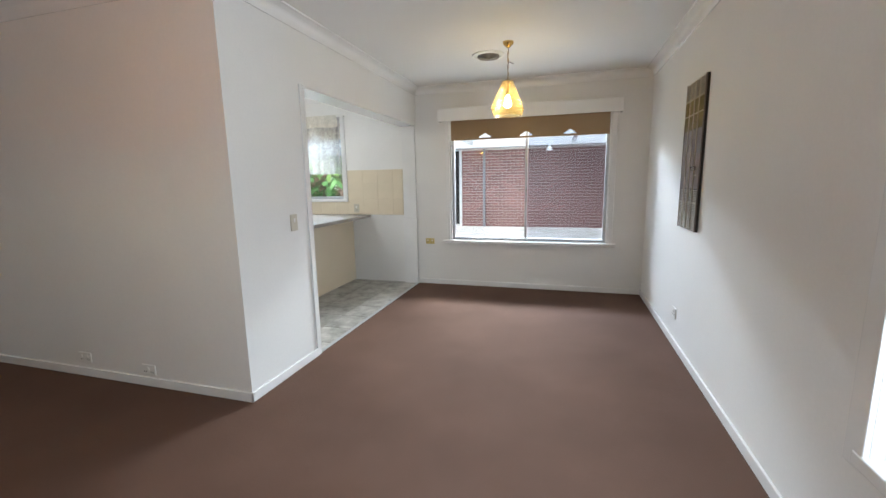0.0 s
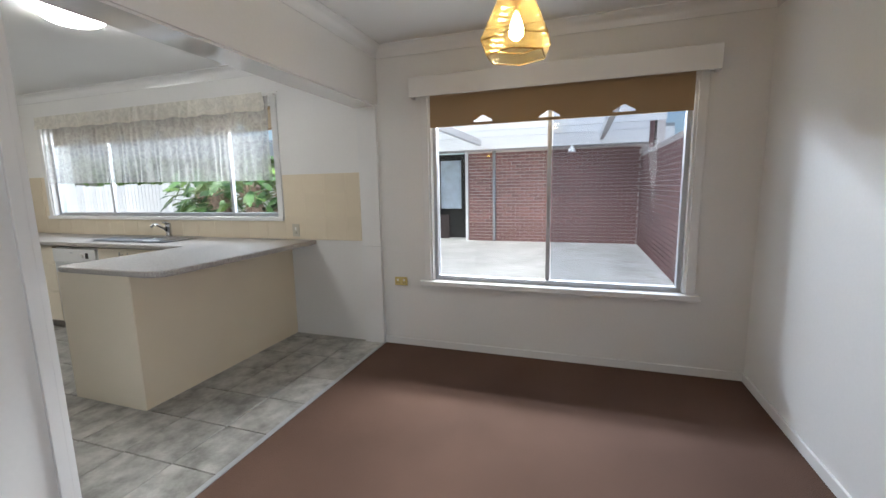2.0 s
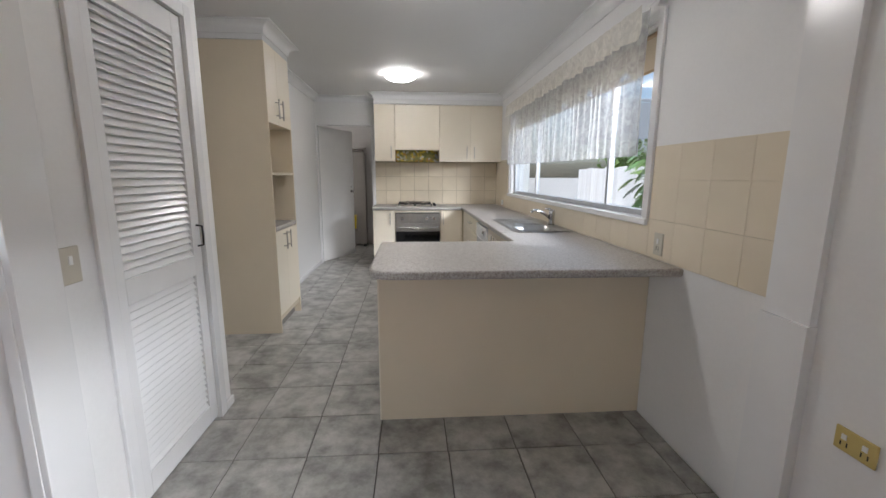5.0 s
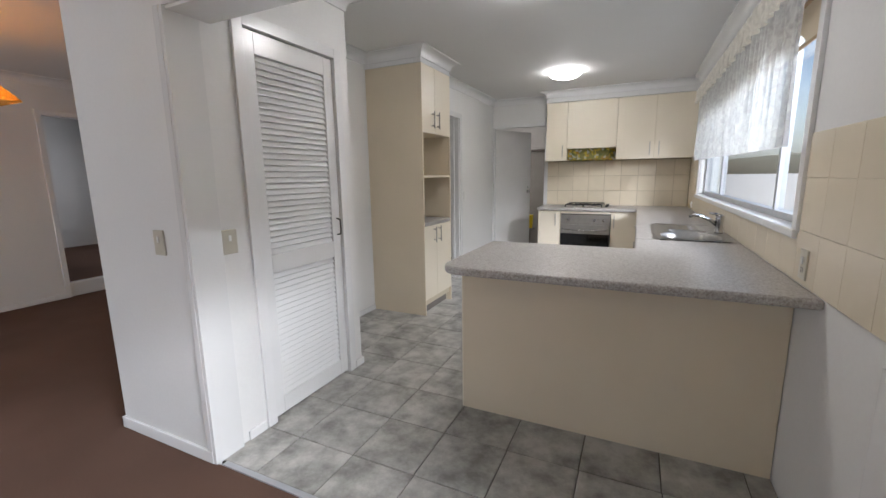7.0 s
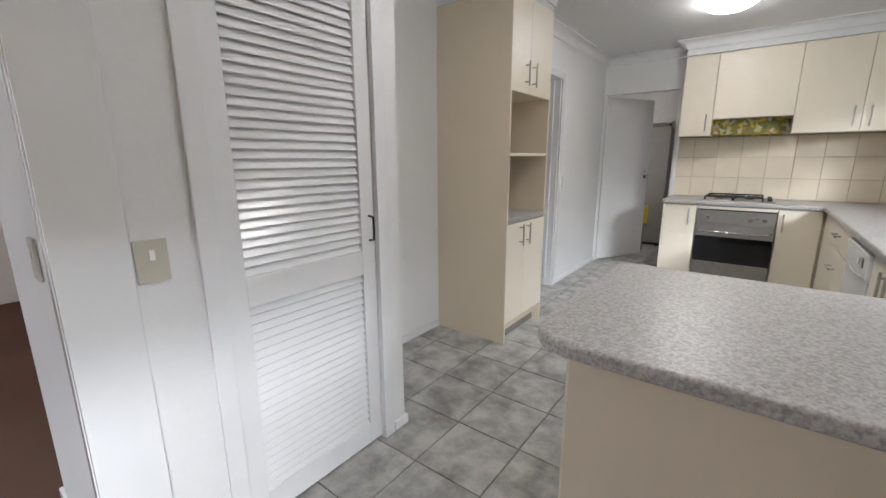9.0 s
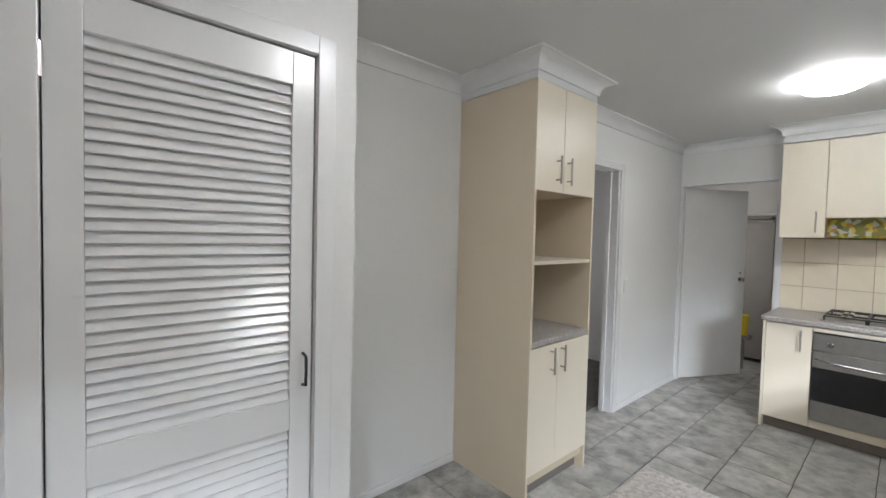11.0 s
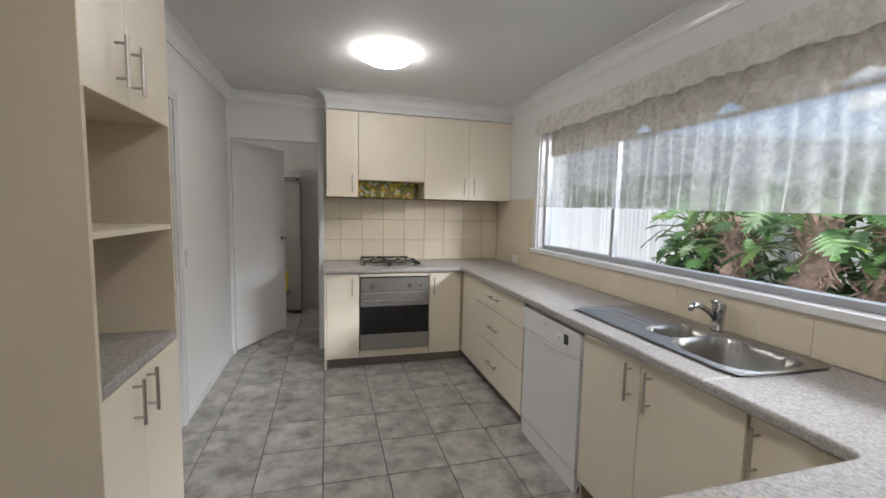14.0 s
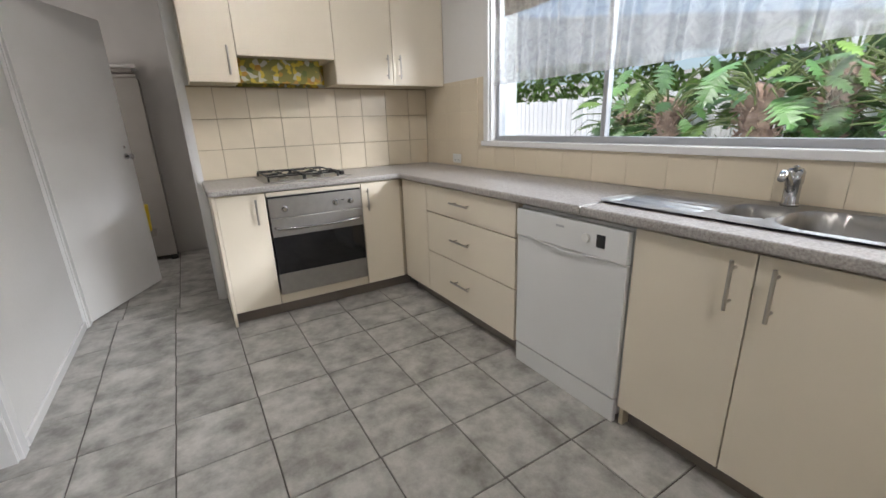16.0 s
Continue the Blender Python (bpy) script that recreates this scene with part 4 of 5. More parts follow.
part("basin", sink_mesh(), M_STEEL, s, smooth=True)
part("drain", lathe((-3.515, 5.655), [(0.038, 0.737), (0.038, 0.740), (0.02, 0.739)], 20), M_CHROME, s)
part("drain", lathe((-3.795, 5.665), [(0.034, 0.797), (0.034, 0.800), (0.02, 0.799)], 20), M_CHROME, s)
t = thing("tap", (-3.765, 5.858, 0.905), "chrome lever mixer tap", "tap")
TX, TY = -3.765, 5.858
part("body", lathe((TX, TY), [(0.028, 0.905), (0.028, 0.915), (0.025, 0.922), (0.025, 0.985), (0.028, 0.99), (0.028, 1.03), (0.020, 1.042)], 20), M_CHROME, t, smooth=True)
part("spout", tube([(TX, TY - 0.015, 0.965), (TX + 0.005, TY - 0.06, 1.00), (TX + 0.015, TY - 0.12, 1.03), (TX + 0.025, TY - 0.17, 1.04), (TX + 0.028, TY - 0.195, 1.022)], [0.014, 0.013, 0.012, 0.012, 0.011], 12), M_CHROME, t, smooth=True)
part("lever", tube([(TX, TY, 1.03), (TX + 0.01, TY - 0.025, 1.045), (TX + 0.02, TY - 0.07, 1.052)], [0.014, 0.010, 0.007], 10), M_CHROME, t, smooth=True)

# cooktop
h = thing("gas_cooktop", (-6.25, 4.70, 0.9), "four-burner gas cooktop with black trivets", "cooktop")
part("plate", rounded_slab([(-6.50, 4.40), (-6.03, 4.40), (-6.03, 4.99), (-6.50, 4.99)], [0.03] * 4, 0.900, 0.908, 0.003), M_STEEL, h)
for bx, by, br in ((-6.38, 4.535, 0.045), (-6.15, 4.535, 0.036), (-6.38, 4.785, 0.036), (-6.15, 4.785, 0.045)):
    b = part("burner", lathe((bx, by), [(br, 0.908), (br, 0.918), (br * 0.8, 0.922)], 20), M_NICKEL, h)
    part("burner_cap", lathe((bx, by), [(br * 0.75, 0.922), (br * 0.75, 0.929), (br * 0.6, 0.931)], 20), M_BLACK, b)
for y0, y1 in ((4.43, 4.655), (4.665, 4.89)):
    bm = bmesh.new()
    for x in (-6.49, -6.04):
        add_box(bm, x - 0.004, x + 0.004, y0, y1, 0.935, 0.944)
    for y in (y0, y1):
        add_box(bm, -6.49, -6.04, y - 0.004, y + 0.004, 0.935, 0.944)
    ym = (y0 + y1) / 2
    for bx in (-6.38, -6.15):
        add_box(bm, bx - 0.004, bx + 0.004, y0, ym - 0.03, 0.937, 0.948)
        add_box(bm, bx - 0.004, bx + 0.004, ym + 0.03, y1, 0.937, 0.948)
    add_box(bm, -6.49, -6.41, ym - 0.004, ym + 0.004, 0.937, 0.948)
    add_box(bm, -6.12, -6.04, ym - 0.004, ym + 0.004, 0.937, 0.948)
    add_box(bm, -6.35, -6.18, ym - 0.004, ym + 0.004, 0.937, 0.948)
    for x in (-6.49, -6.04):
        for y in (y0, y1):
            add_box(bm, x - 0.006, x + 0.006, y - 0.006, y + 0.006, 0.907, 0.937)
    part("trivet", bm, M_BLACK, h)
for kx in (-6.42, -6.32, -6.22, -6.12):
    part("knob", lathe((kx, 4.945), [(0.019, 0.908), (0.017, 0.930), (0.013, 0.932)], 16), M_BLACK, h)

# wall cabinets
UX = -6.237


def wall_cabinet(y0, y1, doors, label):
    c = thing("wall_cabinet", (-6.39, (y0 + y1) / 2, 1.55), label, "kitchen cabinet")
    part("body", box(END + 0.002, UX - 0.02, y0 + 0.001, y1 - 0.001, 1.535, 2.312), M_CARCASS, c)
    for a, b, hy in doors:
        d = part("door", box(UX - 0.018, UX, a + G, b - G, 1.530, 2.308, bevel=0.002), M_CREAM, c)
        handle(d, (UX, hy, 1.740), (UX, hy, 1.572), (1, 0, 0))
    return c


wall_cabinet(4.10, 4.386, [(4.10, 4.386, 4.332)], "narrow cream wall cabinet with one door")
wall_cabinet(5.016, WIN - 0.003, [(5.016, 5.464, 5.412), (5.464, WIN - 0.003, 5.516)], "cream wall cabinet with two doors")
c = thing("rangehood_cabinet", (-6.39, 4.70, 1.70), "cream cabinet over an empty rangehood recess lined in floral paper", "kitchen cabinet")
part("body", box(END + 0.002, UX - 0.02, 4.388, 5.014, 1.692, 2.312), M_CARCASS, c)
part("front_panel", box(UX - 0.018, UX, 4.388, 5.014, 1.690, 2.308, bevel=0.002), M_CREAM, c)
part("recess_back", box(END + 0.004, END + 0.010, 4.388, 5.014, 1.530, 1.690), M_FLORAL, c, "yellow floral paper lining")
part("recess_insert", box(UX - 0.115, UX - 0.100, 4.388, 4.93, 1.537, 1.690), M_FLORAL, c, "yellow floral paper lining")

# tall cabinet
TX0, TX1, TYF = -4.248, -3.633, 3.515
c = thing("tall_cabinet", (-3.94, 3.2, 0), "tall beige cabinet with open microwave niche and cream doors", "kitchen cabinet")
part("side_panel", box(TX1 - 0.018, TX1, RECESS + 0.002, TYF, 0, 2.332, bevel=0.001), M_PANEL, c)
part("side_panel", box(TX0, TX0 + 0.018, RECESS + 0.002, TYF, 0, 2.332, bevel=0.001), M_PANEL, c)
part("back_panel", box(TX0 + 0.018, TX1 - 0.018, RECESS + 0.002, RECESS + 0.012, 0.09, 2.332), M_PANEL, c)
part("top_panel", box(TX0 + 0.018, TX1 - 0.018, RECESS + 0.012, TYF - 0.02, 2.314, 2.332), M_PANEL, c)
part("upper_base", box(TX0 + 0.018, TX1 - 0.018, RECESS + 0.012, TYF - 0.02, 1.741, 1.759), M_PANEL, c)
part("shelf", box(TX0 + 0.018, TX1 - 0.018, RECESS + 0.012, TYF - 0.004, 1.330, 1.350, bevel=0.001), M_CREAM, c, "cream fixed shelf")
part("niche_bench", box(TX0 + 0.018, TX1 - 0.018, RECESS + 0.012, TYF + 0.004, 0.872, 0.908, bevel=0.006), M_BENCH, c, "speckled grey laminate top")
part("lower_body", box(TX0 + 0.018, TX1 - 0.018, RECESS + 0.012, TYF - 0.02, 0.09, 0.870), M_CARCASS, c)
part("kickboard", box(TX0 + 0.018, TX1 - 0.018, TYF - 0.075, TYF - 0.06, 0, 0.145), M_KICK, c)
XM = -3.90
for z0, z1, ha, hb in ((0.150, 0.866, 0.855, 0.700), (1.739, 2.332, 1.940, 1.785)):
    for a, b, hx in ((TX0 + 0.001, XM, XM - 0.036), (XM, TX1 - 0.001, XM + 0.070)):
        d = part("door", box(a + G / 2, b - G / 2, TYF - 0.018, TYF + 0.001, z0, z1, bevel=0.002), M_CREAM, c)
        handle(d, (hx, TYF + 0.001, ha), (hx, TYF + 0.001, hb), (0, 1, 0))


# ---- doors ----
def louvre_door():
    x0, x1, y0, y1, zt = -2.388, -1.742, 3.512, 3.548, 2.055
    d = thing("louvre_door", (x1, y0, 0.015), "white painted louvred pantry door, closed", "door")
    la, lb = x0 + 0.072, x1 - 0.072
    part("stile", box(x0, la, y0, y1, 0.015, zt, bevel=0.002), M_TRIM, d)
    part("stile", box(lb, x1, y0, y1, 0.015, zt, bevel=0.002), M_TRIM, d)
    for a, b in ((0.015, 0.115), (0.832, 0.935), (1.950, zt)):
        part("rail", box(la, lb, y0, y1, a, b, bevel=0.002), M_TRIM, d)
    for a, b, n in ((0.115, 0.832, 22), (0.935, 1.950, 32)):
        p = (b - a) / n
        me = None
        for i in range(n):
            zc = a + p * (i + 0.5)
            if me is None:
                bm = bmesh.new()
                add_box(bm, -(lb - la) / 2, (lb - la) / 2, -0.0035, 0.0035, -p * 0.60, p * 0.60, bevel=0.002)
                bmesh.ops.rotate(bm, verts=bm.verts, cent=(0, 0, 0), matrix=Matrix.Rotation(radians(30), 3, "X"))
                me = bpy.data.meshes.new("slat")
                bm.to_mesh(me)
                bm.free()
                me.materials.append(M_TRIM)
            ob = new("slat", me)
            ob.parent = d
            ob.location = Vector(((la + lb) / 2, (y0 + y1) / 2, zc)) - BASE[d]
    part("handle", tube([(x0 + 0.030, y1, 0.975), (x0 + 0.030, y1 + 0.028, 0.980), (x0 + 0.030, y1 + 0.030, 1.03), (x0 + 0.030, y1 + 0.028, 1.075), (x0 + 0.030, y1, 1.08)], 0.005, 8), M_BLACK, d, "black wire pull handle")
    for z in (0.22, 1.86):
        part("hinge", tube([(x1 + 0.004, y1 + 0.006, z - 0.04), (x1 + 0.004, y1 + 0.006, z + 0.04)], 0.006, 8), M_NICKEL, d)


louvre_door()

d = thing("laundry_door", (END - 0.06, 3.252, 0.01), "plain white flush door standing open into the laundry", "door")
leaf = part("leaf", box(END - 0.095, END - 0.06, 3.252, 4.062, 0.01, 2.04, bevel=0.002), M_DOORP, d)
part("lock_rose", tube([(END - 0.06, 3.995, 1.07), (END - 0.052, 3.995, 1.07)], 0.024, 18), M_CHROME, leaf)
part("handle", tube([(END - 0.052, 3.995, 1.07), (END - 0.03, 3.995, 1.07), (END - 0.022, 3.995, 1.07), (END - 0.005, 3.995, 1.07)], [0.010, 0.010, 0.024, 0.020], 16), M_CHROME, leaf, "chrome knob", smooth=True)
part("snib", box(END - 0.060, END - 0.054, 3.985, 4.005, 1.13, 1.15, bevel=0.002), M_CHROME, leaf)
d.rotation_euler = (0, 0, radians(62))

c = thing("laundry_cupboard", (-8.0, 3.5, 0), "dim grey-brown tall cupboard in the laundry", "cupboard")
part("body", box(-8.29, -8.02, 3.05, 3.75, 0.05, 1.72, bevel=0.003), M_BOARD, c)
part("foot", box(-8.08, -8.02, 3.69, 3.75, 0, 0.05), M_BLACK, c)
part("foot", box(-8.28, -8.22, 3.69, 3.75, 0, 0.05), M_BLACK, c)
b = thing("folded_linen", (-8.15, 3.72, 1.72), "pile of dark folded cloths on the cupboard", "linen")
for i, (z, g) in enumerate(((1.72, 0.0), (1.765, 0.02), (1.805, -0.015))):
    part("cloth", box(-8.27 + g, -8.03 + g, 3.45, 3.74 - g, z, z + 0.038, bevel=0.014), (M_BOARD, M_KICK, M_DIMGREY)[i], b)
b = thing("yellow_bucket", (-7.60, 3.575, 0), "small yellow plastic container on a stand", "container")
part("body", lathe((-7.60, 3.575), [(0.05, 0.40), (0.06, 0.62), (0.06, 0.635), (0.02, 0.64)], 20), M_YELLOW, b)
part("stand", boxes((-7.68, -7.52, 3.495, 3.655, 0.36, 0.398), (-7.62, -7.58, 3.555, 3.595, 0, 0.36)), M_KICK, b)

d = thing("hall_door", (-3.4, -3.9, 0.16), "dull blue-grey door at the end of the hallway", "door")
leaf = part("leaf", box(-3.75, -2.95, -3.98, -3.95, 0.17, 2.2, bevel=0.002), M_HALLDOOR, d)
part("handle", tube([(-3.05, -3.95, 1.2), (-3.05, -3.90, 1.2)], 0.022, 14), M_CHROME, leaf)


# ---- wall heater ----
def wall_heater():
    y0, y1, z0, z1 = 4.030, 4.470, 0.955, 1.986
    xb, xf = EAST, EAST - 0.024
    hh = thing("wall_heater", (EAST, (y0 + y1) / 2, z0), "brown and gold gas wall heater with slatted grilles", "wall heater")
    part("casing", box(xf + 0.008, xb, y0, y1, z0, z1, bevel=0.004), M_CASING_SHADE, hh, "dark metal casing")
    za, zb, zc = z0 + 0.290, z0 + 0.70, z0 + 0.905
    part("side_frame", box(xf, xf + 0.0075, y0, y0 + 0.010, z0, z1, bevel=0.002), M_HBROWN, hh)
    part("side_frame", box(xf, xf + 0.0075, y1 - 0.010, y1, z0, z1, bevel=0.002), M_HBROWN, hh)
    w = (y1 - y0 - 0.02) / 4
    for i in range(4):
        a, b = y0 + 0.01 + w * i + 0.003, y0 + 0.01 + w * (i + 1) - 0.003
        part("lower_panel", box(xf + 0.002, xf + 0.0075, a, b, za, zb - 0.003, bevel=0.001), M_HBROWN, hh)
        part("gold_panel", box(xf + 0.002, xf + 0.0075, a, b, zb, zb + 0.098, bevel=0.001), M_HAMBER, hh, "olive gold panel")
        part("gold_panel", box(xf + 0.002, xf + 0.0075, a, b, zb + 0.104, zc - 0.003, bevel=0.001), M_HAMBER, hh, "olive gold panel")
    for i in range(1, 4):
        part("strip", box(xf - 0.003, xf + 0.004, y0 + 0.01 + w * i - 0.003, y0 + 0.01 + w * i + 0.003, z0 + 0.004, z1 - 0.004), M_HBAR, hh, "champagne strip")
    for z in (zb + 0.101, zc, z0 + 0.095, z0 + 0.19):
        part("cross_strip", box(xf - 0.002, xf + 0.005, y0 + 0.01, y1 - 0.01, z - 0.003, z + 0.003), M_HBAR, hh, "champagne strip")
    me = None
    for a, b, n in ((z0 + 0.006, za - 0.004, 24), (zc + 0.006, z1 - 0.004, 9)):
        for i in range(n):
            if me is None:
                bm = box(-0.003, 0.003, -(y1 - y0) / 2 + 0.010, (y1 - y0) / 2 - 0.010, -0.0021, 0.0021)
                me = bpy.data.meshes.new("slat")
                bm.to_mesh(me)
                bm.free()
                me.materials.append(M_HBAR)
            ob = new("slat", me)
            ob.parent = hh
            ob.location = Vector((xf + 0.004, (y0 + y1) / 2, a + (b - a) * (i + 0.5) / n)) - BASE[hh]
    part("knob", tube([(xf + 0.002, 4.118, 1.385), (xf - 0.012, 4.118, 1.385), (xf - 0.026, 4.118, 1.385)], [0.014, 0.014, 0.012], 16), M_CHROME, hh, "chrome control knob")
    part("dial_mark", box(xf - 0.001, xf + 0.002, 4.085, 4.145, 1.335, 1.342), M_HBAR, hh)


wall_heater()


# ---- outlets and switches ----
def plate(name, centre, out, w, hgt, material, label, rockers=1, holes=False):
    """A wall plate; out is +x, -x, +y or -y."""
    cx, cy, cz = centre
    p = thing(name, centre, label, "light switch" if "switch" in name else "power outlet")
    ax = abs(out[0]) > 0

    def slab(u0, u1, z0, z1, d0, d1, bev):
        if ax:
            return box(cx + out[0] * d0, cx + out[0] * d1, cy + u0, cy + u1, cz + z0, cz + z1, bevel=bev)
        return box(cx + u0, cx + u1, cy + out[1] * d0, cy + out[1] * d1, cz + z0, cz + z1, bevel=bev)
    part("plate", slab(-w / 2, w / 2, -hgt / 2, hgt / 2, 0.0005, 0.009, 0.003), material, p)
    for i in range(rockers):
        u = (i - (rockers - 1) / 2) * w * 0.5
        part("rocker", slab(u - 0.007, u + 0.007, hgt * 0.02, hgt * 0.26, 0.009, 0.013, 0.001), M_WPLASTIC, p)
    if holes:
        for u in (-w * 0.25, w * 0.25) if w > 0.09 else (0.0,):
            for du in (-0.009, 0.009):
                part("pin_hole", slab(u + du - 0.002, u + du + 0.002, -hgt * 0.28, -hgt * 0.08, 0.0088, 0.0094, 0), M_BLACK, p)
    return p


plate("light_switch", (PART, 3.355, 1.06), (1, 0), 0.072, 0.115, M_PLASTIC, "ivory light switch on the wall end beside the opening")
plate("light_switch", (-1.560, 3.557, 1.047), (0, 1), 0.080, 0.118, M_PLASTIC, "ivory light switch beside the pantry door")
plate("power_outlet", (-1.207, WIN, 0.562), (0, -1), 0.115, 0.072, M_GOLDPL, "yellowed double power outlet below the dining window", 2, True)
plate("power_outlet", (EAST, 4.435, 0.262), (-1, 0), 0.10, 0.085, M_WPLASTIC, "white power outlet low on the wall", 1, True)
plate("power_outlet", (-2.24, WIN - 0.008, 0.985), (0, -1), 0.075, 0.115, M_PLASTIC, "ivory power outlet on the tiled splashback", 1, True)
plate("power_outlet", (-6.05, WIN - 0.008, 0.96), (0, -1), 0.115, 0.072, M_WPLASTIC, "white power outlet on the splashback", 2, True)
plate("power_outlet", (-2.78, NORTHL, 0.14), (0, -1), 0.115, 0.072, M_WPLASTIC, "white power outlet above the skirting", 2, True)
plate("power_outlet", (-2.19, NORTHL, 0.115), (0, -1), 0.115, 0.072, M_WPLASTIC, "white aerial outlet above the skirting", 1, True)
plate("light_switch", (-5.36, HALLW, 1.08), (0, 1), 0.072, 0.115, M_WPLASTIC, "white light switch beside the hall door")

# ---- outside ----
GZ = -0.15
structure("ground", box(-400, 400, -400, 800, GZ - 0.2, GZ), M_CONC, "pale concrete paving in glaring daylight", "ground")

# garage block opposite the dining window
GY = 14.0
gar = thing("brick_garage", (-1.5, GY, GZ), "single-storey red-brown brick garage with white eaves", "garage")
part("wall", boxes((-2.75, 1.9, GY + 0.008, GY + 0.2, GZ, 2.30), (-7.5, -5.2, GY + 0.3, GY + 0.5, GZ, 2.30)), M_MORTAR, gar)
part("fascia", box(-7.6, 2.2, GY - 0.55, GY - 0.5, 2.30, 2.62, bevel=0.01), M_TRIM, gar, "white painted fascia")
part("soffit", box(-7.6, 2.2, GY - 0.5, GY + 0.2, 2.30, 2.33), M_TRIM, gar)
part("roof", boxes((-7.6, 2.2, GY - 0.5, GY + 4.0, 2.62, 2.70)), M_GREYROOF, gar)
part("corner_post", box(-2.83, -2.752, GY - 0.02, GY + 0.1, GZ, 2.30, bevel=0.004), M_TRIM, gar, "white corner post")
# near-black sheet standing in for the shade inside the open garage
part("unlit_interior", boxes((-5.2, -2.75, GY + 0.62, GY + 0.7, GZ, 2.3)), M_CASING_SHADE, gar)
# brick colour darkened to imitate shade under the garage roof
part("low_wall", boxes((-5.1, -3.45, GY + 0.35, GY + 0.45, GZ, 0.55)), M_SHADEBRICK, gar, "low brick wall with the roof's shade in its colour")
part("downpipe", box(-2.05, -1.97, GY - 0.09, GY - 0.01, GZ, 2.30, bevel=0.015), M_GREYROOF, gar, "grey downpipe")
gw = part("window", box(-3.74, -3.12, GY + 0.55, GY + 0.6, 0.72, 2.12), M_NET, gar, "white curtained window")

side = thing("brick_boundary_wall", (1.6, 11, GZ), "red-brown brick side wall of the courtyard", "brick wall")
part("wall", boxes((1.608, 1.80, 6.9, GY - 0.01, GZ, 2.1), (1.608, 1.80, 12.2, 12.8, 2.1, 2.75)), M_MORTAR, side)

per = thing("pergola", (-1.0, 10, GZ), "white painted pergola beams over the courtyard", "pergola")
for y in (8.2, 9.4, 10.6, 11.8, 13.0):
    part("rafter", box(-5.5, 1.75, y, y + 0.05, 2.55, 2.72, bevel=0.004), M_TRIM, per)
part("beam", box(-2.35, -2.25, 6.3, GY - 0.56, 2.40, 2.55, bevel=0.004), M_TRIM, per)
part("beam", box(0.62, 0.72, 6.3, GY - 0.56, 2.40, 2.55, bevel=0.004), M_TRIM, per)
lampo = thing("wall_lamp", (-2.5, GY - 0.6, 2.1), "small white outdoor lamp under the eaves", "wall lamp")
part("shade", lathe((0.0, GY - 0.62), [(0.02, 2.30), (0.05, 2.24), (0.10, 2.14), (0.02, 2.13)], 14), M_WPLASTIC, lampo)

# paling fence beyond the kitchen window
fen = thing("paling_fence", (-7, 9.2, GZ), "white painted timber paling fence", "fence")
part("rail", box(-11.5, -4.4, 9.225, 9.27, 0.35, 0.43), M_FENCE, fen)
part("rail", box(-11.5, -4.4, 9.225, 9.27, 1.25, 1.33), M_FENCE, fen)
bm = box(-0.048, 0.048, -0.009, 0.009, 0, 1.66, bevel=0.003)
pal = bpy.data.meshes.new("paling")
bm.to_mesh(pal)
bm.free()
pal.materials.append(M_FENCE)
rnd = random.Random(4)
for i in range(68):
    ob = new("paling", pal)
    ob.parent = fen
    ob.location = Vector((-11.4 + i * 0.104, 9.212, GZ + 0.02 + rnd.uniform(-0.02, 0.03))) - BASE[fen]

# shed roof behind the garden
sh = thing("garden_shelter", (-6.5, 10.5, GZ), "grey metal shelter roof with a white fascia and post", "shelter")
bm = bmesh.new()
v4 = [(-13.0, 9.6, 3.64), (-4.3, 9.6, 1.99), (-4.3, 12.5, 1.99), (-13.0, 12.5, 3.64)]
f = bm.faces.new([bm.verts.new(p) for p in v4])
ex = bmesh.ops.extrude_face_region(bm, geom=[f])["geom"]
bmesh.ops.translate(bm, verts=[q for q in ex if isinstance(q, bmesh.types.BMVert)], vec=(0, 0, 0.06))
bmesh.ops.recalc_face_normals(bm, faces=bm.faces)
part("roof", bm, M_GREYROOF, sh)
bm = bmesh.new()
f = bm.faces.new([bm.verts.new(p) for p in ((-13.0, 9.58, 2.3), (-4.3, 9.58, 1.93), (-4.3, 9.58, 1.985), (-13.0, 9.58, 3.63))])
ex = bmesh.ops.extrude_face_region(bm, geom=[f])["geom"]
bmesh.ops.translate(bm, verts=[q for q in ex if isinstance(q, bmesh.types.BMVert)], vec=(0, -0.03, 0))
bmesh.ops.recalc_face_normals(bm, faces=bm.faces)
part("gable", bm, M_GREYROOF, sh)
part("post", box(-4.71, -4.62, 9.36, 9.45, GZ, 2.0, bevel=0.006), M_TRIM, sh, "white painted post")
structure("garden_wall", boxes((-14, -6.2, 13.6, 13.8, GZ, 2.2)), M_DIMGREY, "dim grey wall behind the garden", "wall")


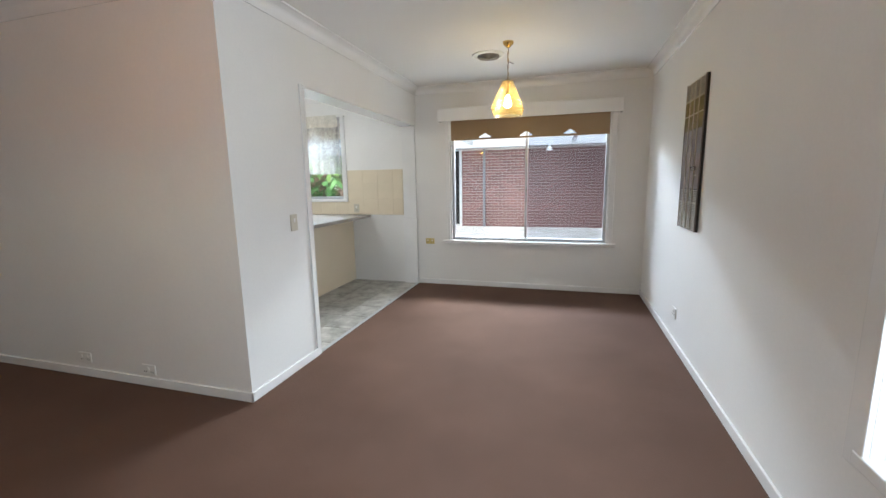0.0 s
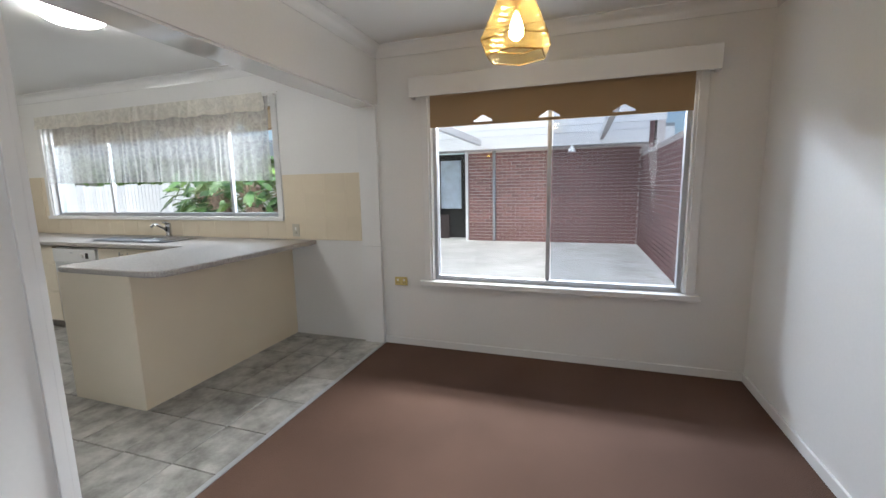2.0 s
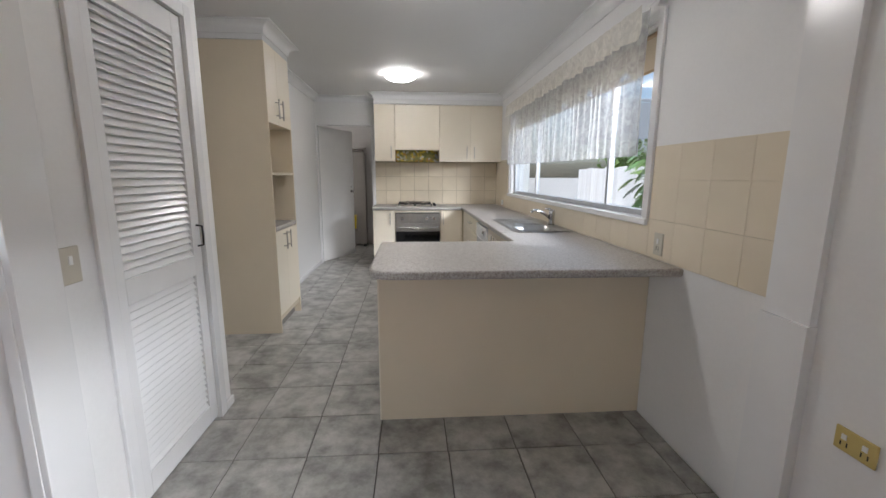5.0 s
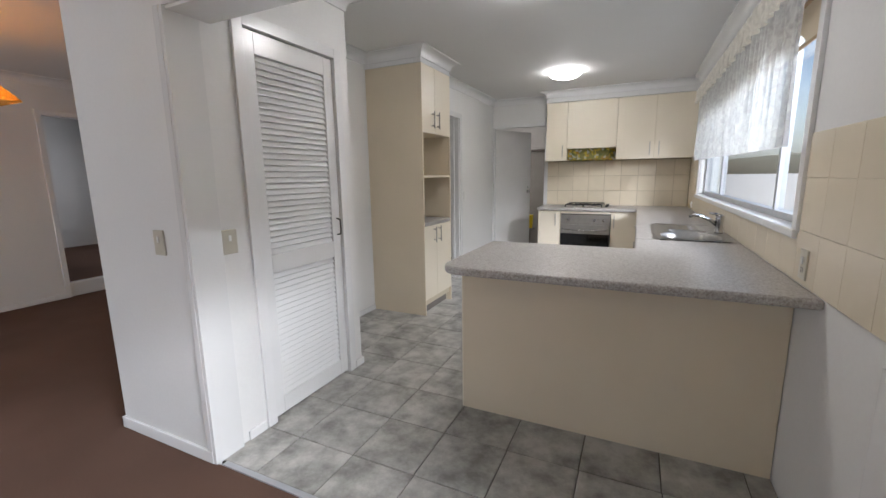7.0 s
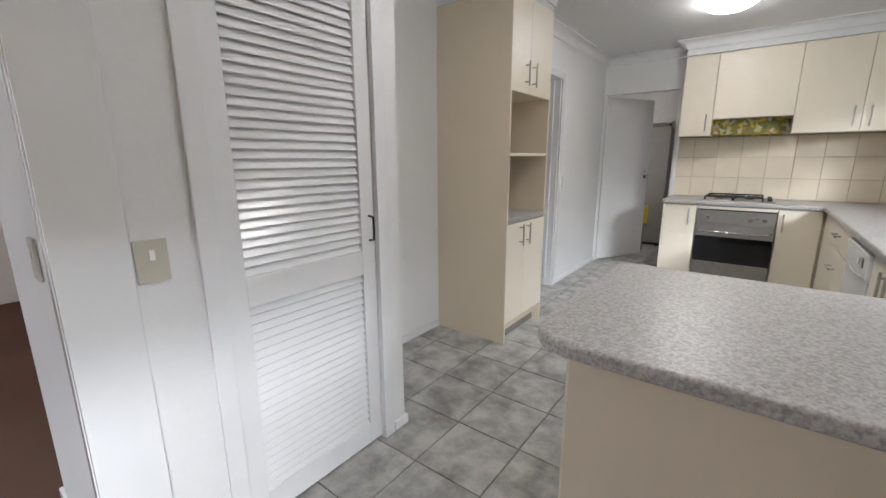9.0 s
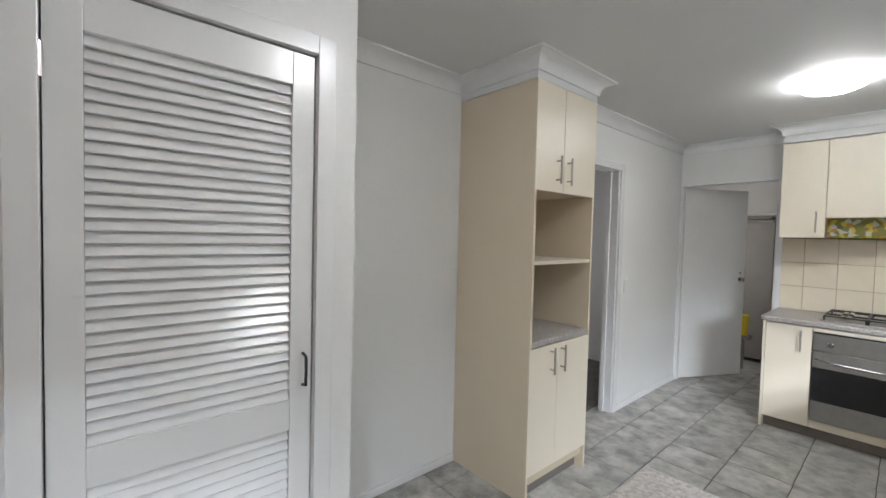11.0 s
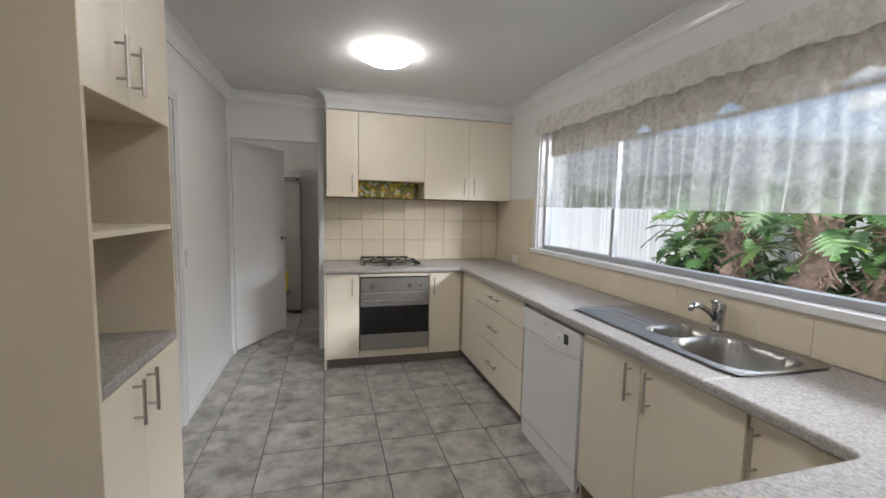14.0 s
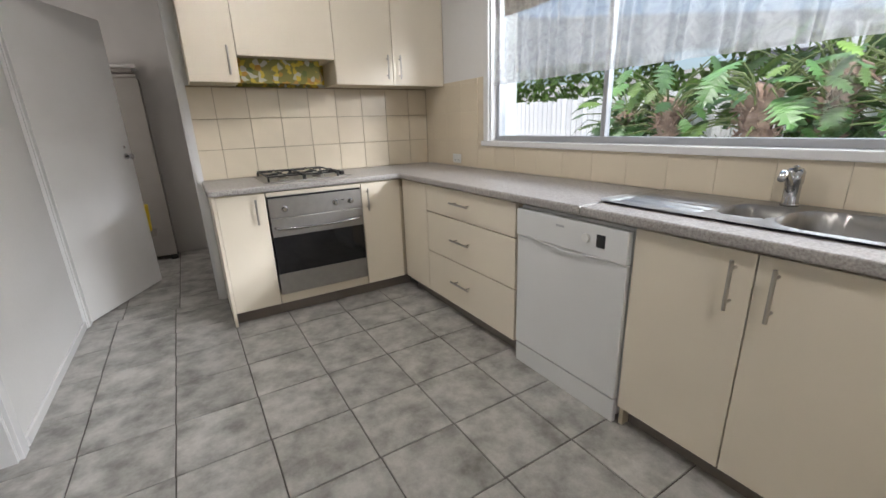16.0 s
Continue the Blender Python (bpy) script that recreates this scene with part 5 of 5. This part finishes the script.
# ---- plants ----
def leaf_mesh(name, length, width, lobes, material, seed):
    """A lobed, folded leaf along +x from its stalk."""
    rnd = random.Random(seed)
    bm = bmesh.new()
    mid = []
    n = lobes * 2
    for i in range(n + 1):
        s = i / n
        mid.append(bm.verts.new((length * s, 0, -0.25 * length * s * s)))
    for sgn in (1, -1):
        outer = []
        for i in range(n + 1):
            s = i / n
            w = width * math.sin(math.pi * min(1, 0.12 + s * 0.88)) ** 0.8 * (1.0 if i % 2 else 0.38) * rnd.uniform(0.85, 1.1)
            outer.append(bm.verts.new((length * s + (0.10 * length if i % 2 else 0), sgn * w, -0.25 * length * s * s + 0.18 * w - 0.3 * w * w / max(width, 0.01))))
        for i in range(n):
            bm.faces.new((mid[i], mid[i + 1], outer[i + 1], outer[i]))
    bmesh.ops.remove_doubles(bm, verts=bm.verts, dist=0.0005)
    me = bpy.data.meshes.new(name)
    bm.to_mesh(me)
    bm.free()
    me.materials.append(material)
    return me


LEAVES = [leaf_mesh("leaf", 0.50, 0.20, 7, M_LEAF, 1), leaf_mesh("leaf", 0.42, 0.17, 6, M_LEAF, 2), leaf_mesh("leaf", 0.36, 0.14, 6, M_LEAFL, 3)]


def philodendron(x, y, height, spread, count, seed, lean=0.0):
    rnd = random.Random(seed)
    p = thing("philodendron", (x, y, GZ), "green split-leaf philodendron with a shaggy brown trunk", "shrub", "garden shrubs")
    n = 18
    pts = [(x + lean * (i / n) ** 1.3 + 0.03 * math.sin(i * 1.1), y + 0.03 * math.cos(i * 0.9), GZ + height * i / n) for i in range(n + 1)]
    part("trunk", tube(pts, [0.105 + 0.022 * (i % 2) + 0.016 * rnd.random() for i in range(n + 1)], 10), M_TRUNK, p)
    scars = bmesh.new()
    for i in range(260):
        s = rnd.random()
        a = rnd.uniform(0, 2 * math.pi)
        q = Vector(pts[int(s * n)]) + Vector((0.115 * math.cos(a), 0.115 * math.sin(a), 0))
        add_tube(scars, [q, q + Vector((0.09 * math.cos(a), 0.09 * math.sin(a), rnd.uniform(-0.10, 0.12)))], [0.014, 0.004], 5)
    part("leaf_scars", scars, M_TRUNK, p)
    stems = bmesh.new()
    for i in range(count):
        a = i * 2.399 + rnd.uniform(-0.3, 0.3)
        s = rnd.uniform(0.35, 1.0)
        start = Vector(pts[int(n * (0.66 + 0.34 * s))])
        reach = spread * rnd.uniform(0.45, 1.0)
        rise = rnd.uniform(-0.15, 0.75) * spread
        end = start + Vector((reach * math.cos(a), reach * math.sin(a), rise))
        add_tube(stems, [start, start.lerp(end, 0.5) + Vector((0, 0, 0.12 * spread)), end], [0.012, 0.009, 0.006], 5)
        ob = new("leaf", LEAVES[rnd.randrange(3)])
        ob.parent = p
        k = rnd.uniform(0.38, 0.75)
        ob.matrix_basis = Matrix.Translation(end - BASE[p]) @ Euler((rnd.uniform(-0.5, 0.5), rnd.uniform(-0.1, 0.9), a + rnd.uniform(-0.5, 0.5))).to_matrix().to_4x4() @ Matrix.Diagonal((k, k, k, 1))
    part("stems", stems, M_STEM, p)


philodendron(-6.45, 8.75, 1.45, 0.62, 50, 14)
philodendron(-5.75, 8.40, 1.55, 0.62, 44, 11)
philodendron(-5.05, 8.25, 1.60, 0.60, 40, 12, 0.20)
philodendron(-4.75, 8.55, 1.75, 0.66, 44, 13, 0.35)
philodendron(-3.95, 8.65, 1.50, 0.64, 46, 15)


def shrub_mass(name, x0, x1, y0, y1, z0, z1, count, material, label, seed):
    rnd = random.Random(seed)
    verts, faces = [], []
    for i in range(count):
        x, y = rnd.uniform(x0, x1), rnd.uniform(y0, y1)
        top = z0 + (z1 - z0) * (0.75 + 0.25 * math.sin(x * 2.3 + seed) * math.cos(x * 0.9))
        z = z0 + (top - z0) * rnd.random() ** 0.8
        m = Matrix.Translation((x, y, z)) @ Euler((rnd.uniform(-1.2, 1.2), rnd.uniform(-1.2, 1.2), rnd.uniform(0, 6.3))).to_matrix().to_4x4()
        k = rnd.uniform(0.05, 0.13)
        b = len(verts)
        for q in ((-k, 0, 0), (-0.2 * k, 0.42 * k, 0.08 * k), (k, 0, -0.1 * k), (-0.2 * k, -0.42 * k, 0.08 * k)):
            verts.append(tuple(m @ Vector(q)))
        faces.append((b, b + 1, b + 2, b + 3))
    me = bpy.data.meshes.new(name)
    me.from_pydata(verts, [], faces)
    me.materials.append(material)
    return tagged(new(name, me), label, "shrubs", kind="stuff")


shrub_mass("garden_foliage", -6.9, -3.1, 8.3, 9.0, GZ, 1.35, 2600, M_LEAF, "dense dark green garden foliage", 3)
shrub_mass("bright_foliage", -4.9, -2.7, 8.7, 9.15, GZ, 1.9, 2600, M_LEAFL, "sunlit yellow-green garden foliage", 5)
shrub_mass("hedge_beyond_fence", -11.5, -3.0, 9.7, 10.4, 1.0, 2.5, 3500, M_LEAFL, "sunlit green hedge beyond the fence", 7)

# ---- pieces: wall tiles, floor tiles, bricks ----


def piece_mesh(name, sx, sy, sz, bevel, material):
    """A block centred on the origin with eased upper edges."""
    bm = box(-sx / 2, sx / 2, -sy / 2, sy / 2, -sz / 2, sz / 2, bevel=bevel, seg=1)
    me = bpy.data.meshes.new(name)
    bm.to_mesh(me)
    bm.free()
    me.materials.append(material)
    return me


CACHE = {}


def piece(name, parent, x0, x1, y0, y1, z0, z1, material, bevel=0.0015):
    key = (name, round(x1 - x0, 3), round(y1 - y0, 3), round(z1 - z0, 3))
    if key not in CACHE:
        CACHE[key] = piece_mesh(name, x1 - x0, y1 - y0, z1 - z0, bevel, material)
    ob = new(name, CACHE[key])
    ob.parent = parent
    ob.location = Vector(((x0 + x1) / 2, (y0 + y1) / 2, (z0 + z1) / 2)) - BASE.get(parent, Vector())
    return ob


def cuts(a, b, origin, step):
    """Joint lines from a to b on a grid through origin."""
    k = math.ceil((a - origin) / step + 1e-6)
    out = [a]
    while origin + k * step < b - 1e-6:
        out.append(origin + k * step)
        k += 1
    out.append(b)
    return out


# splashbacks
TS = 0.2085
sb = structure("splashback_end", box(END, END + 0.004, 4.062, WIN - 0.001, 0.90, 1.534), M_SGROUT, "square cream wall tiles with beige grout", "splashback")
ys, zs = cuts(4.064, WIN - 0.012, 4.231, 0.214), cuts(0.902, 1.533, 1.108, TS)
for a, b in zip(ys, ys[1:]):
    for e, f in zip(zs, zs[1:]):
        if b - a > 0.02 and f - e > 0.02:
            piece("tile", sb, END + 0.0015, END + 0.0105, a + 0.0018, b - 0.0018, e + 0.0018, f - 0.0018, M_SPLASH)
sb = structure("splashback_window", boxes((END + 0.011, -2.36, WIN - 0.004, WIN, 0.90, 1.096), (-2.36, PART - 0.195, WIN - 0.004, WIN, 0.90, 1.487), (END + 0.011, -5.67, WIN - 0.004, WIN, 1.096, 1.55)), M_SGROUT2,
               "cream wall tiles along the bench under the window", "splashback")
xs = cuts(END + 0.012, PART - 0.197, -2.345, 0.214)
for a, b in zip(xs, xs[1:]):
    top = 1.485 if a > -2.4 else (1.548 if b < -5.66 else 1.094)
    zz = cuts(0.902, top, 1.108, TS)
    for e, f in zip(zz, zz[1:]):
        if b - a > 0.015 and f - e > 0.015:
            piece("tile", sb, a + 0.0006, b - 0.0006, WIN - 0.0105, WIN - 0.0015, e + 0.0006, f - 0.0006, M_SPLASH, 0.0008)

# kitchen floor
xs, ys = cuts(END, PART - 0.031, -4.745, 0.340), cuts(RECESS, WIN, 4.448, 0.342)
for a, b in zip(xs, xs[1:]):
    # the tiles were laid slightly askew to the walls
    ys = cuts(RECESS, WIN, 4.447 + 0.009 * ((a + b) / 2 + 3.5), 0.3405)
    for e, f in zip(ys, ys[1:]):
        if f <= PANTRY and a > -2.45 or f < 3.2 and b < -4.3 or b - a < 0.012 or f - e < 0.012:
            continue
        piece("tile", kfloor, a + 0.003, b - 0.003, e + 0.003, f - 0.003, -0.012, 0.0, M_TILE, 0.002)
xs, ys = cuts(-8.3, END, -4.745, 0.340), cuts(2.7, 4.6, 4.448, 0.342)
for a, b in zip(xs, xs[1:]):
    for e, f in zip(ys, ys[1:]):
        if b - a > 0.02 and f - e > 0.02:
            piece("tile", kfloor, a + 0.003, b - 0.003, e + 0.003, f - 0.003, -0.012, 0.0, M_TILE, 0.002)

# bricks: those in view low down are single pieces, the rest one joined part
BL, BH = 0.240, 0.086


def brick_rows(z0, z1):
    z, i = z0, 0
    while z + BH <= z1 + 0.001:
        yield i, z
        z += BH
        i += 1


extra = bmesh.new()
count = 0
for i, z in brick_rows(GZ + 0.005, 2.29):
    x = -2.745 - (BL / 2 if i % 2 else 0)
    while x < 1.6:
        a, b = max(x, -2.745), min(x + BL - 0.012, 1.595)
        if b - a > 0.03:
            if count < 300 and x < 0.4 and z > 0.3:
                piece("brick", gar, a, b, GY - 0.004, GY + 0.05, z, z + BH - 0.012, M_BRICK, 0.003)
                count += 1
            else:
                add_box(extra, a, b, GY - 0.004, GY + 0.05, z, z + BH - 0.012)
        x += BL
tagged(part("brickwork", extra, M_BRICK, gar), kind="stuff")
extra = bmesh.new()
count = 0
for i, z in brick_rows(GZ + 0.005, 2.09):
    y = 6.9 - (BL / 2 if i % 2 else 0)
    while y < GY - 0.06:
        a, b = max(y, 6.9), min(y + BL - 0.012, GY - 0.02)
        if b - a > 0.03:
            if count < 300 and 8.5 < y < 12.0:
                piece("brick", side, 1.596, 1.65, a, b, z, z + BH - 0.012, M_BRICK, 0.003)
                count += 1
            else:
                add_box(extra, 1.596, 1.65, a, b, z, z + BH - 0.012)
        y += BL
for i, z in brick_rows(2.095, 2.74):
    for k in range(3):
        add_box(extra, 1.596, 1.65, 12.2 + k * 0.2, 12.39 + k * 0.2, z, z + BH - 0.012)
tagged(part("brickwork", extra, M_BRICK, side), kind="stuff")
